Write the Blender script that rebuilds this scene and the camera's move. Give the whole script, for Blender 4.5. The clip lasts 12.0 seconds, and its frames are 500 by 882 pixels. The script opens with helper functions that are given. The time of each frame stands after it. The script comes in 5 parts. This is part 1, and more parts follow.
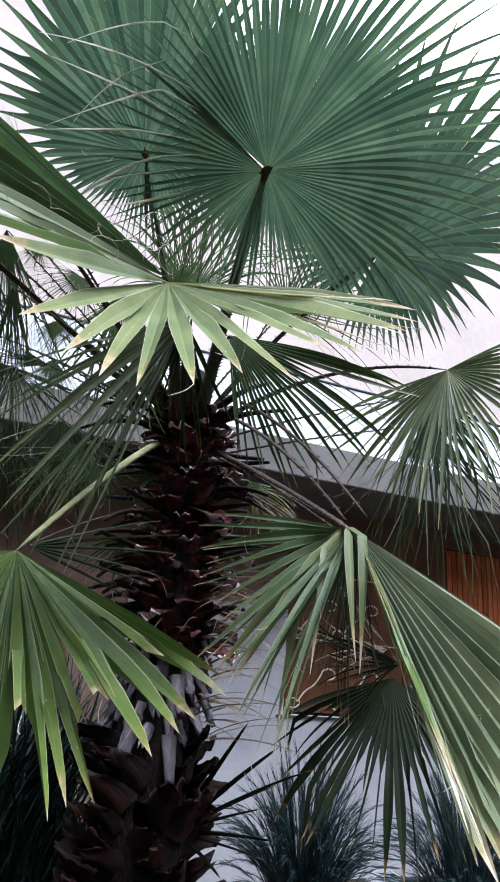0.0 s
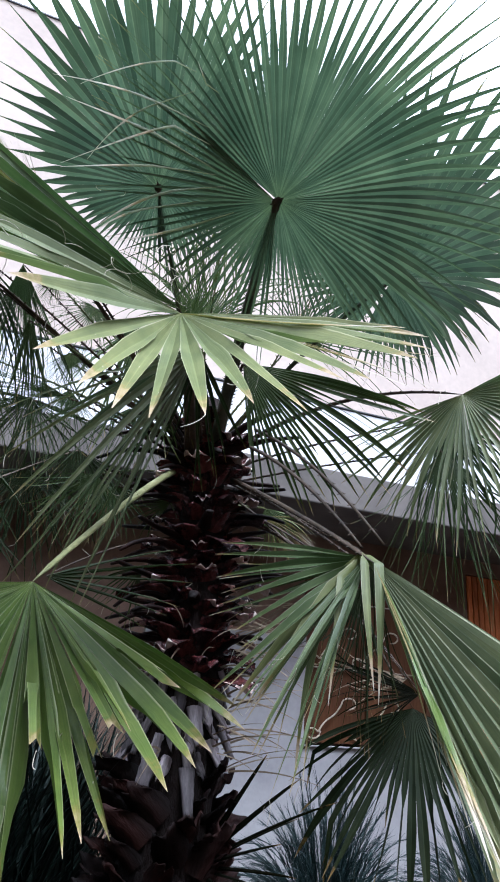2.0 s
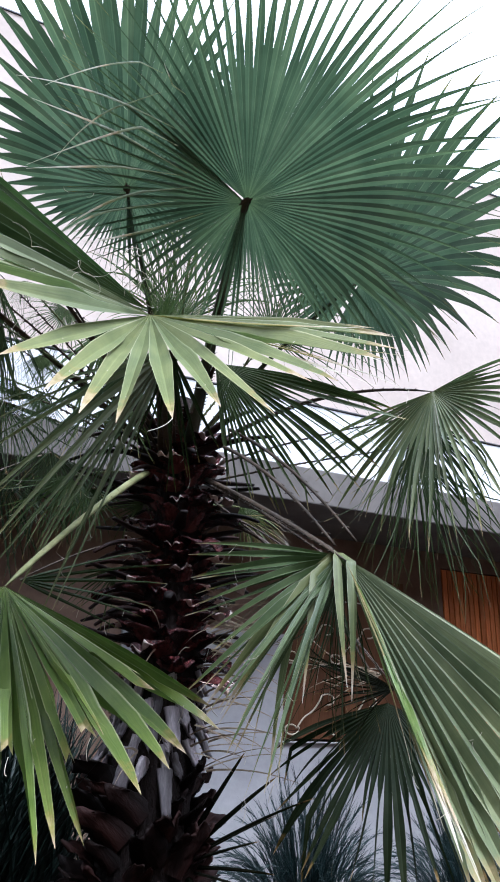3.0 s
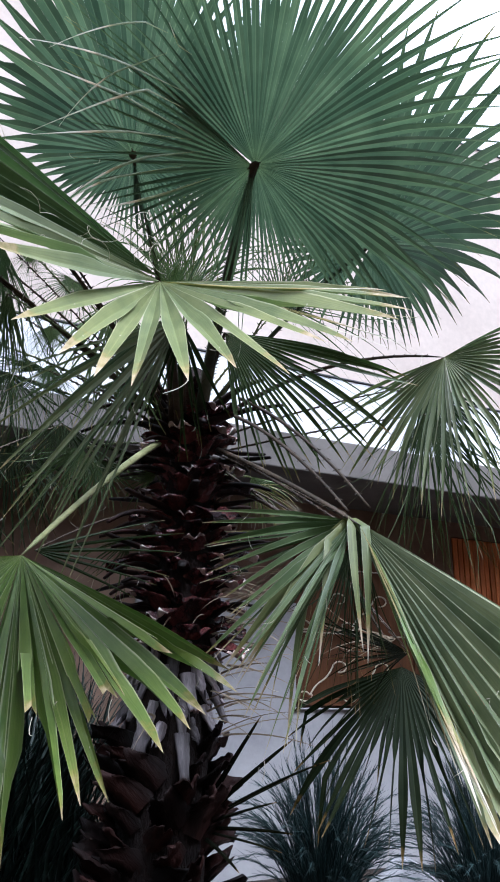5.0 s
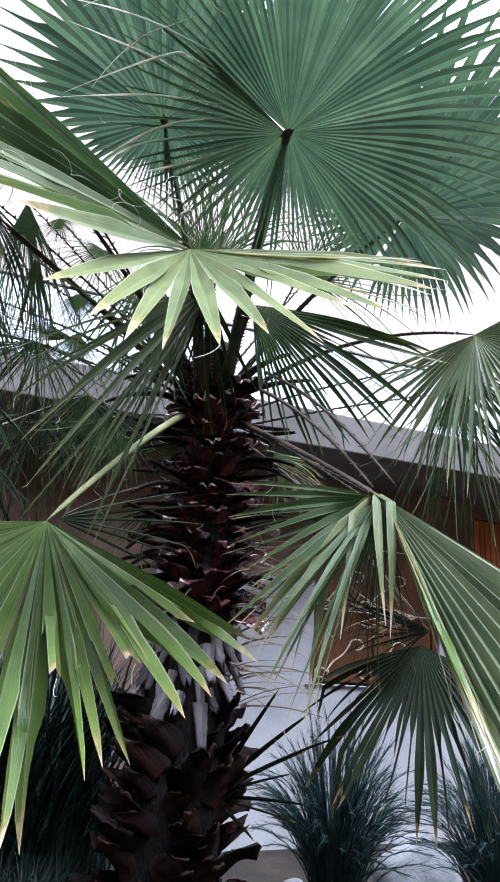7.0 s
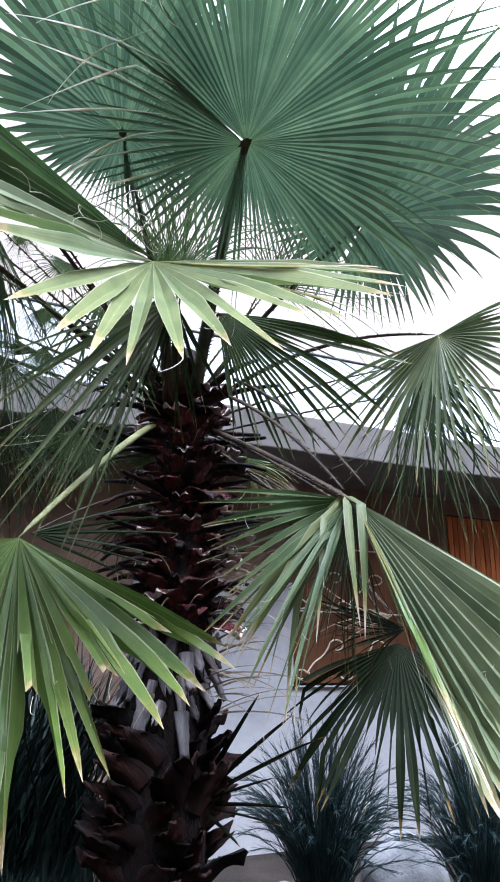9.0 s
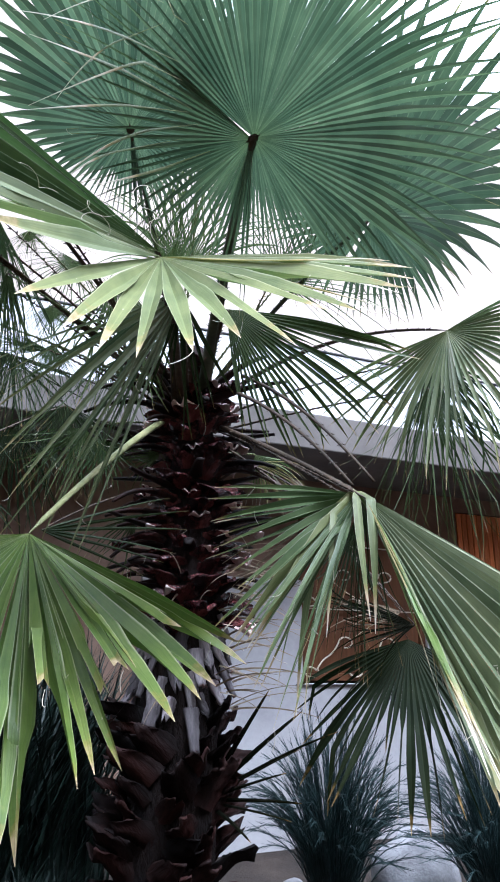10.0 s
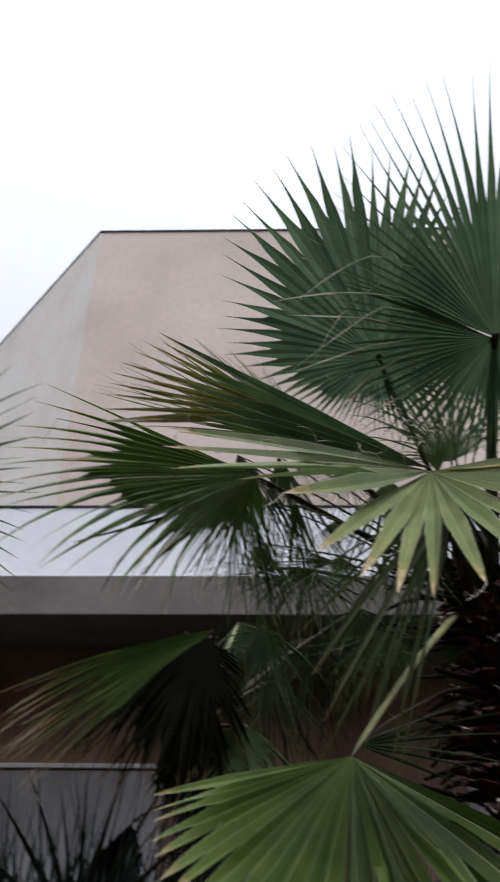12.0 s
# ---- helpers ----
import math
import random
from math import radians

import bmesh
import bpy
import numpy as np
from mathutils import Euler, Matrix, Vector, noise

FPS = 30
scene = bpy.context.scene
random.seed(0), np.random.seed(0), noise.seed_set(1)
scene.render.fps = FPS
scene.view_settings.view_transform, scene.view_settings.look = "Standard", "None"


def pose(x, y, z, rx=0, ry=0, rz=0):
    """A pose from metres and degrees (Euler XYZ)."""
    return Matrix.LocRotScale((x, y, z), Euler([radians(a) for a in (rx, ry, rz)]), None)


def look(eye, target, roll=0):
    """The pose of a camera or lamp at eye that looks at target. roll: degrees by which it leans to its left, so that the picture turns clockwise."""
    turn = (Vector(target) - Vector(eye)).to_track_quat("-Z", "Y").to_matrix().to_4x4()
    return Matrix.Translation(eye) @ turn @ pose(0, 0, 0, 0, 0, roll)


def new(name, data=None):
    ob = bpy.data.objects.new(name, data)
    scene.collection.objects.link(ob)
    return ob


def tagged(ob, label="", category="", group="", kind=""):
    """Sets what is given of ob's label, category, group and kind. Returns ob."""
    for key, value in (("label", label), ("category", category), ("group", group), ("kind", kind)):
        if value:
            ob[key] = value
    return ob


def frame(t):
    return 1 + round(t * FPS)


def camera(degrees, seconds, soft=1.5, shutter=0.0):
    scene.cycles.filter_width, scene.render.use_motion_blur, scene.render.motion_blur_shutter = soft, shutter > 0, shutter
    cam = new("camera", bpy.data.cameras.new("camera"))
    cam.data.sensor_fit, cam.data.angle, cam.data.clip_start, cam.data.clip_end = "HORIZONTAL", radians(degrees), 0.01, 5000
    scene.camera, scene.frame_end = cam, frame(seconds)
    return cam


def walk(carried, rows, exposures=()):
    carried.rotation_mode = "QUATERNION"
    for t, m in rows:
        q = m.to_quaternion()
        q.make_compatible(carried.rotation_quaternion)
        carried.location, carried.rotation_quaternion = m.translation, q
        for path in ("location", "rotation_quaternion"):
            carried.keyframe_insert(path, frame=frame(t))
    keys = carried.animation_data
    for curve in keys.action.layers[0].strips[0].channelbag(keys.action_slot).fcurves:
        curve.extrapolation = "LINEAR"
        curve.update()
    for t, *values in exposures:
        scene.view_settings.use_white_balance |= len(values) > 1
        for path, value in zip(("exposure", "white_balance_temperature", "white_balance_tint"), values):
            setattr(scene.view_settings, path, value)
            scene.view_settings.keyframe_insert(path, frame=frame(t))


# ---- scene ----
cam = camera(38.68, 12.0, soft=1.75, shutter=0.2)
PATH = [
    (0.0, pose(-0.001, 0.003, 1.452, 109.46, -3.58, -24.01)),
    (0.5, pose(0.005, -0.001, 1.460, 109.74, -3.73, -23.64)),
    (1.0, pose(-0.006, 0.001, 1.457, 110.40, -4.55, -23.12)),
    (1.5, pose(-0.011, -0.017, 1.471, 112.06, -3.99, -22.82)),
    (2.0, pose(0.006, -0.006, 1.460, 111.45, -3.34, -22.46)),
    (2.5, pose(0.007, -0.007, 1.463, 111.17, -3.18, -22.39)),
    (3.0, pose(0.020, -0.027, 1.468, 111.30, -1.88, -23.84)),
    (5.0, pose(0.009, -0.006, 1.444, 109.19, -1.30, -22.98)),
    (5.5, pose(0.009, 0.004, 1.431, 108.17, -1.20, -22.72)),
    (6.0, pose(0.004, 0.024, 1.423, 107.49, -3.42, -22.21)),
    (6.5, pose(0.002, 0.027, 1.428, 107.44, -3.41, -22.10)),
    (8.5, pose(-0.001, 0.011, 1.431, 106.97, -1.52, -22.04)),
    (9.0, pose(0.007, -0.003, 1.436, 107.74, -0.46, -23.17)),
    (9.5, pose(0.001, -0.005, 1.436, 108.40, -0.31, -23.57)),
    (10.0, pose(0.004, 0.005, 1.422, 107.68, -0.40, -22.52)),
    (10.5, pose(0.009, -0.003, 1.456, 109.25, 0.44, -20.33)),
    (11.0, pose(0.012, -0.032, 1.507, 114.00, 0.61, -17.49)),
    (11.5, pose(0.004, -0.086, 1.523, 116.52, 1.41, -12.91)),
    (11.8, pose(-0.014, -0.176, 1.487, 119.32, 0.13, -5.22)),
    (12.0, pose(-0.077, -0.209, 1.497, 121.35, -0.47, 1.12)),
]
EXPOSURE = [(0.0, 0.92, 5300, 12), (5.5, 0.85, 5300, 12), (6.0, 1.05, 5300, 12), (6.5, 1.22, 5250, 12), (9.0, 1.31, 5200, 12), (10.5, 1.26, 5200, 12), (11.0, 0.78, 5400, 12), (11.5, 0.2, 5650, 12), (12.0, -0.3, 5850, 12)]
walk(cam, PATH, EXPOSURE)

# ---- world, sun, exposure ----
world = bpy.data.worlds.new("overcast_sky")
scene.world = world
world.use_nodes = True
wn, wl = world.node_tree.nodes, world.node_tree.links
sky = wn.new("ShaderNodeTexSky")
sky.sky_type = 'NISHITA'
sky.sun_disc = False
sky.sun_elevation, sky.sun_rotation = radians(68), radians(165)
sky.dust_density, sky.air_density = 4.0, 1.0
grey = wn.new("ShaderNodeHueSaturation")
grey.inputs["Saturation"].default_value = 0.5
wl.new(sky.outputs[0], grey.inputs["Color"])
# a bright, even cloud layer over the clear sky
cloud = wn.new("ShaderNodeMix")
cloud.data_type = 'RGBA'
cloud.inputs[0].default_value = 0.7
tco, sep, lift = wn.new("ShaderNodeTexCoord"), wn.new("ShaderNodeSeparateXYZ"), wn.new("ShaderNodeMapRange")
lift.inputs["To Min"].default_value, lift.inputs["To Max"].default_value = 0.36, 1.45
wl.new(tco.outputs["Generated"], sep.inputs[0])
wl.new(sep.outputs["Z"], lift.inputs["Value"])
dome = wn.new("ShaderNodeVectorMath")
dome.operation, dome.inputs[0].default_value = 'SCALE', (9.9, 9.6, 9.3)
wl.new(lift.outputs[0], dome.inputs["Scale"])
wl.new(dome.outputs[0], cloud.inputs[7])
wl.new(grey.outputs[0], cloud.inputs[6])
wl.new(cloud.outputs[2], wn["Background"].inputs["Color"])
wn["Background"].inputs["Strength"].default_value = 0.148
sun_data = bpy.data.lights.new("sun", 'SUN')
sun_data.energy, sun_data.angle, sun_data.color = 3.8, radians(32), (1.0, 0.98, 0.95)
sun = new("sun", sun_data)
sun.matrix_world = look((2.2, 0.2, 10.9), (1.2, 3.8, 1.5))


# ---- materials ----
def material(name, rough=0.6, spec=0.4):
    m = bpy.data.materials.new(name)
    m.use_nodes = True
    b = m.node_tree.nodes["Principled BSDF"]
    b.inputs["Roughness"].default_value = rough
    b.inputs["Specular IOR Level"].default_value = spec
    return m, m.node_tree.nodes, m.node_tree.links, b


def ramp(nodes, links, fac, stops):
    r = nodes.new("ShaderNodeValToRGB")
    e = r.color_ramp.elements
    while len(e) < len(stops):
        e.new(0.5)
    for el, (p, c) in zip(e, stops):
        el.position, el.color = p, (*c, 1)
    links.new(fac, r.inputs[0])
    return r.outputs[0]


def noise_node(nodes, links, scale, detail=4, stretch=(1, 1, 1), rough=0.55):
    tc, mp, n = nodes.new("ShaderNodeTexCoord"), nodes.new("ShaderNodeMapping"), nodes.new("ShaderNodeTexNoise")
    mp.inputs["Scale"].default_value = stretch
    n.inputs["Scale"].default_value, n.inputs["Detail"].default_value = scale, detail
    n.inputs["Roughness"].default_value = rough
    links.new(tc.outputs["Object"], mp.inputs[0])
    links.new(mp.outputs[0], n.inputs["Vector"])
    return n.outputs[0]


def mix(nodes, links, fac, a, b, mode='MIX'):
    m = nodes.new("ShaderNodeMix")
    m.data_type, m.blend_type = 'RGBA', mode
    for sock, v in ((m.inputs[0], fac), (m.inputs[6], a), (m.inputs[7], b)):
        if isinstance(v, (int, float)):
            sock.default_value = v
        elif isinstance(v, tuple):
            sock.default_value = (*v, 1)
        else:
            links.new(v, sock)
    return m.outputs[2]


def bump(nodes, links, bsdf, height, strength=0.3, dist=0.01):
    b = nodes.new("ShaderNodeBump")
    b.inputs["Strength"].default_value, b.inputs["Distance"].default_value = strength, dist
    links.new(height, b.inputs["Height"])
    links.new(b.outputs[0], bsdf.inputs["Normal"])


def leaf_material(name, green_a, green_b, tip, rough=0.36, spec=0.5, rib_col=(0.26, 0.30, 0.14), rim_col=(0.6, 0.6, 0.45), thin=0.2, vary=0.0):
    """Palm leaf: green lamina with fine veins, straw-coloured dry ends, light passing through."""
    m, n, l, b = material(name, rough, spec)
    along, dry = n.new("ShaderNodeAttribute"), n.new("ShaderNodeAttribute")
    along.attribute_name, dry.attribute_name = "along", "dry"
    info = n.new("ShaderNodeObjectInfo")
    across = n.new("ShaderNodeAttribute")
    across.attribute_name = "across"
    blot = noise_node(n, l, 7, 5)
    green = mix(n, l, ramp(n, l, blot, [(0.3, (0, 0, 0)), (0.7, (1, 1, 1))]), green_a, green_b)
    # fine veins run along each segment
    comb, rnd_add = n.new("ShaderNodeCombineXYZ"), n.new("ShaderNodeMath")
    wide, long_ = n.new("ShaderNodeMath"), n.new("ShaderNodeMath")
    wide.operation, wide.inputs[1].default_value = 'MULTIPLY', 7.0
    long_.operation, long_.inputs[1].default_value = 'MULTIPLY', 2.5
    l.new(across.outputs["Fac"], wide.inputs[0])
    l.new(along.outputs["Fac"], long_.inputs[0])
    l.new(wide.outputs[0], comb.inputs[0])
    l.new(long_.outputs[0], comb.inputs[1])
    l.new(info.outputs["Random"], rnd_add.inputs[0])
    rnd_add.operation, rnd_add.inputs[1].default_value = 'MULTIPLY', 50.0
    l.new(rnd_add.outputs[0], comb.inputs[2])
    vein = n.new("ShaderNodeTexNoise")
    vein.inputs["Scale"].default_value, vein.inputs["Detail"].default_value = 1.0, 4
    l.new(comb.outputs[0], vein.inputs["Vector"])
    green = mix(n, l, 1.0, green, ramp(n, l, vein.outputs[0], [(0.3, (0.86, 0.88, 0.88)), (0.7, (1.12, 1.1, 1.08))]), 'MULTIPLY')
    # pale midrib
    rib = n.new("ShaderNodeMath")
    rib.operation = 'ABSOLUTE'
    l.new(across.outputs["Fac"], rib.inputs[0])
    green = mix(n, l, ramp(n, l, rib.outputs[0], [(0.0, (0.55, 0.55, 0.55)), (0.13, (0, 0, 0))]), green, rib_col)
    # blue tint of the leaves; on the high fans it paints in bluish haze
    blue_tint = n.new("ShaderNodeAttribute")
    blue_tint.attribute_name = "blue_tint"
    edge = mix(n, l, blue_tint.outputs["Fac"], ramp(n, l, rib.outputs[0], [(0.9, (0, 0, 0)), (1.0, (0.6, 0.6, 0.6))]), ramp(n, l, rib.outputs[0], [(0.95, (0, 0, 0)), (1.0, (0.15, 0.15, 0.15))]))
    green = mix(n, l, edge, green, rim_col)
    tint = ramp(n, l, info.outputs["Random"], [(0, (0.8 - vary, 0.85 - vary, 0.8 - vary)), (1, (1.15 + vary, 1.1 + vary, 1.05 + 0.5 * vary))])
    green = mix(n, l, 1.0, green, tint, 'MULTIPLY')
    base = ramp(n, l, along.outputs["Fac"], [(0.0, (1.15, 1.1, 0.9)), (0.12, (1, 1, 1))])
    green = mix(n, l, 1.0, green, base, 'MULTIPLY')
    ends = ramp(n, l, along.outputs["Fac"], [(0.45, (1, 1, 1)), (0.95, (1.13, 1.08, 0.88))])
    green = mix(n, l, 1.0, green, ends, 'MULTIPLY')
    # darkens inner and lower fronds: their shade is put into the green
    shade_tone = n.new("ShaderNodeAttribute")
    shade_tone.attribute_name = "shade_tone"
    green = mix(n, l, blue_tint.outputs["Fac"], green, mix(n, l, 1.0, green, (0.97, 0.96, 1.58), 'MULTIPLY'))
    green = mix(n, l, shade_tone.outputs["Fac"], green, mix(n, l, 1.0, green, (0.2, 0.27, 0.22), 'MULTIPLY'))
    # dry ends start where along exceeds 1 - dry, broken up by noise
    add, mul, sub = n.new("ShaderNodeMath"), n.new("ShaderNodeMath"), n.new("ShaderNodeMath")
    mul.operation, mul.inputs[1].default_value = 'MULTIPLY', 0.25
    l.new(noise_node(n, l, 22, 4), mul.inputs[0])
    l.new(along.outputs["Fac"], add.inputs[0])
    l.new(mul.outputs[0], add.inputs[1])
    l.new(add.outputs[0], sub.inputs[0])
    half_ = n.new("ShaderNodeMath")
    half_.operation, half_.inputs[1].default_value = 'MULTIPLY', 0.5
    l.new(dry.outputs["Fac"], sub.inputs[1])
    l.new(sub.outputs[0], half_.inputs[0])
    col = mix(n, l, ramp(n, l, half_.outputs[0], [(0.52, (0, 0, 0)), (0.59, (1, 1, 1))]), green, (0.42, 0.24, 0.07))
    col = mix(n, l, ramp(n, l, half_.outputs[0], [(0.54, (0, 0, 0)), (0.63, (1, 1, 1))]), col, tip)
    l.new(col, b.inputs["Base Color"])
    bump(n, l, b, vein.outputs[0], 0.35, 0.004)
    tr = n.new("ShaderNodeBsdfTranslucent")
    l.new(mix(n, l, 1.0, col, (0.8, 1.05, 0.75), 'MULTIPLY'), tr.inputs["Color"])
    ms = n.new("ShaderNodeMixShader")
    ms.inputs[0].default_value = thin
    l.new(b.outputs[0], ms.inputs[1])
    l.new(tr.outputs[0], ms.inputs[2])
    l.new(ms.outputs[0], n["Material Output"].inputs["Surface"])
    return m


def rough_material(name, stops, scale, rough=0.85, detail=6, bump_s=0.5, bump_d=0.01, fine=60, stretch=(1, 1, 1), vary=0.0, spec=0.3, grain=0.22):
    m, n, l, b = material(name, rough, spec)
    col = ramp(n, l, noise_node(n, l, scale, detail, stretch), stops)
    spots = ramp(n, l, noise_node(n, l, fine, 3, stretch), [(0.3, (1 - grain,) * 3), (0.7, (1 + 0.4 * grain,) * 3)])
    col = mix(n, l, 1.0, col, spots, 'MULTIPLY')
    if vary:
        info = n.new("ShaderNodeObjectInfo")
        t = ramp(n, l, info.outputs["Random"], [(0, (1 - vary,) * 3), (1, (1 + vary,) * 3)])
        col = mix(n, l, 1.0, col, t, 'MULTIPLY')
    l.new(col, b.inputs["Base Color"])
    bump(n, l, b, noise_node(n, l, fine, 5, stretch), bump_s, bump_d)
    return m


# old fronds in deep shade; the shade is put into this near-black colour
SHADED_OLD_LEAF = leaf_material("shaded_old_leaf", (0.005, 0.006, 0.004), (0.012, 0.013, 0.008), (0.12, 0.10, 0.07), 0.75, 0.04, (0.014, 0.014, 0.01), (0.018, 0.018, 0.012))
PALE_LEAF = leaf_material("pale_palm_leaf", (0.118, 0.15, 0.062), (0.205, 0.235, 0.103), (0.66, 0.6, 0.5), 0.46, 0.35)
YELLOW_LEAF = leaf_material("yellow_green_palm_leaf", (0.08, 0.138, 0.029), (0.158, 0.225, 0.056), (0.62, 0.56, 0.45), 0.42, 0.35)
DRY_LEAF = leaf_material("dry_palm_leaf", (0.2, 0.17, 0.055), (0.34, 0.28, 0.12), (0.62, 0.56, 0.45), 0.6, 0.3)
LEAF = leaf_material("palm_leaf", (0.064, 0.105, 0.036), (0.12, 0.168, 0.064), (0.62, 0.56, 0.45), 0.48, 0.28)
# shaded copy of the palm leaf: shadow under the crown is in its colour
SHADED_LEAF = leaf_material("shaded_palm_leaf", (0.012, 0.021, 0.009), (0.03, 0.042, 0.019), (0.3, 0.27, 0.2), 0.6, 0.15, (0.05, 0.06, 0.03), (0.08, 0.08, 0.05))
# high fans: the bluish haze over them is mixed into this green
FAN_LEAF = leaf_material("blue_green_palm_leaf", (0.062, 0.088, 0.055), (0.102, 0.132, 0.081), (0.62, 0.56, 0.45), 0.45, 0.3, (0.22, 0.25, 0.15), (0.07, 0.09, 0.055), thin=0.4, vary=0.16)
PETIOLE = rough_material("petiole_green", [(0.3, (0.10, 0.13, 0.05)), (0.7, (0.20, 0.23, 0.09))], 6, 0.5, fine=40, bump_s=0.2)
# shaded copy of the petiole green for the great fans' stalks
PETIOLE_SHADE = rough_material("petiole_shaded_green", [(0.3, (0.03, 0.038, 0.022)), (0.7, (0.085, 0.095, 0.05))], 6, 0.5, fine=40, bump_s=0.2)
PETIOLE_PALE = rough_material("petiole_yellow_green", [(0.3, (0.2, 0.22, 0.085)), (0.7, (0.38, 0.37, 0.18))], 6, 0.5, fine=40, bump_s=0.2)
PETIOLE_DARK = rough_material("petiole_brown", [(0.3, (0.03, 0.02, 0.014)), (0.7, (0.085, 0.055, 0.032))], 8, 0.55, fine=40, bump_s=0.3)
FIBRE = rough_material("pale_fibre", [(0.3, (0.5, 0.45, 0.35)), (0.7, (0.7, 0.65, 0.55))], 20, 0.8)
BOOT_RED = rough_material("leaf_base_red_brown", [(0.25, (0.008, 0.003, 0.0035)), (0.5, (0.05, 0.012, 0.014)), (0.72, (0.27, 0.075, 0.072))], 12, 0.25, stretch=(1, 1, 0.3), vary=0.5, bump_s=0.9, bump_d=0.02, spec=0.6)
BOOT_END = rough_material("torn_leaf_base_end", [(0.3, (0.2, 0.09, 0.075)), (0.47, (0.5, 0.34, 0.3)), (0.6, (0.82, 0.7, 0.64))], 9, 0.7, vary=0.6)
BOOT_GREY = rough_material("leaf_base_weathered", [(0.25, (0.07, 0.06, 0.066)), (0.55, (0.28, 0.25, 0.265)), (0.8, (0.52, 0.47, 0.49))], 10, 0.8, stretch=(2, 2, 0.4), vary=0.75)
# old leaf bases and core, near black: crown shade is in the colour
BOOT_BROWN = rough_material("leaf_base_old_shaded", [(0.25, (0.003, 0.002, 0.002)), (0.5, (0.014, 0.006, 0.005)), (0.8, (0.055, 0.02, 0.017))], 5, 0.65, stretch=(1.5, 1.5, 0.3), vary=0.85, bump_s=0.5, bump_d=0.01, spec=0.2)
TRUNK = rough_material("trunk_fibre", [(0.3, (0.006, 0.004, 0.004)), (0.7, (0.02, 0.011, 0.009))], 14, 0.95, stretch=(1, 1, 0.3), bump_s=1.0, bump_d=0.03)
STRAW = rough_material("dead_straw", [(0.3, (0.17, 0.12, 0.075)), (0.7, (0.46, 0.38, 0.27))], 10, 0.85, vary=0.3)
PLASTER = rough_material("white_plaster", [(0.3, (0.3, 0.295, 0.305)), (0.5, (0.4, 0.39, 0.4)), (0.75, (0.47, 0.46, 0.465))], 1.6, 0.85, bump_s=0.15, fine=25, grain=0.06)
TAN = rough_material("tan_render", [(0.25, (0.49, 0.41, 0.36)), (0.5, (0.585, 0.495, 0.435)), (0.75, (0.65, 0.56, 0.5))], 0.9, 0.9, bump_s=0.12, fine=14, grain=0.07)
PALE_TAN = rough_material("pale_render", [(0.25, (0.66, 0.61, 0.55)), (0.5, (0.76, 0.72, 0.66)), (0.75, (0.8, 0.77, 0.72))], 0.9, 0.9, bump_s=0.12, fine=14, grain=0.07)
CONCRETE = rough_material("grey_concrete", [(0.3, (0.118, 0.106, 0.098)), (0.7, (0.19, 0.172, 0.158))], 2.2, 0.9, bump_s=0.12, fine=20, grain=0.08)
WHITE = rough_material("white_paint", [(0.3, (0.76, 0.77, 0.8)), (0.7, (0.84, 0.85, 0.87))], 1.5, 0.6, bump_s=0.04, fine=12, grain=0.04)
BEIGE = rough_material("beige_brown_plaster", [(0.35, (0.15, 0.09, 0.062)), (0.65, (0.33, 0.225, 0.17))], 1.2, 0.9, bump_s=0.12, fine=25, grain=0.1)
# brown for the added unseen walls, kept dark to cut their bounce
BLOCKER = rough_material("brown_blocker_plaster", [(0.35, (0.12, 0.08, 0.06)), (0.65, (0.27, 0.2, 0.165))], 1.2, 0.9, bump_s=0.12, fine=25, grain=0.1)
WOOD = rough_material("brown_wood", [(0.3, (0.075, 0.03, 0.012)), (0.7, (0.16, 0.065, 0.025))], 5, 0.55, stretch=(1, 1, 0.1), fine=30)
ORANGE = rough_material("orange_stained_wood", [(0.3, (0.46, 0.125, 0.035)), (0.7, (0.72, 0.24, 0.065))], 6, 0.5, stretch=(6, 6, 0.3), fine=30, vary=0.25)
IRON = rough_material("cream_painted_iron", [(0.3, (0.55, 0.48, 0.36)), (0.7, (0.7, 0.62, 0.5))], 20, 0.5, bump_s=0.1)
DARK_METAL = rough_material("dark_flashing", [(0.3, (0.04, 0.04, 0.045)), (0.7, (0.08, 0.08, 0.085))], 5, 0.5, bump_s=0.1)
SOIL = rough_material("dry_soil", [(0.3, (0.014, 0.010, 0.008)), (0.55, (0.028, 0.02, 0.015)), (0.75, (0.05, 0.037, 0.028))], 3, 0.95, bump_s=0.8, bump_d=0.03)
STONE = rough_material("pale_stone", [(0.3, (0.16, 0.16, 0.17)), (0.7, (0.34, 0.34, 0.35))], 6, 0.8, bump_s=0.5)
NEEDLE = rough_material("blue_green_needles", [(0.3, (0.012, 0.03, 0.032)), (0.7, (0.038, 0.066, 0.064))], 12, 0.5, bump_s=0.1)
# near-black grass green; the shade of the bed is put into the colour
GRASS = rough_material("shaded_grass", [(0.3, (0.005, 0.013, 0.010)), (0.7, (0.014, 0.03, 0.022))], 8, 0.5, bump_s=0.1)


# ---- helpers for meshes ----
def mesh_of(name, verts, faces, mat, smooth=True, attrs=None):
    me = bpy.data.meshes.new(name)
    me.from_pydata([tuple(v) for v in verts], [], faces)
    if smooth:
        me.polygons.foreach_set("use_smooth", [True] * len(me.polygons))
    me.materials.append(mat)
    for key, values in (attrs or {}).items():
        a = me.attributes.new(key, 'FLOAT', 'POINT')
        a.data.foreach_set("value", values)
    me.update()
    return me


def part(name, me, parent, label=""):
    ob = new(name, me)
    ob.parent = parent
    return tagged(ob, label)


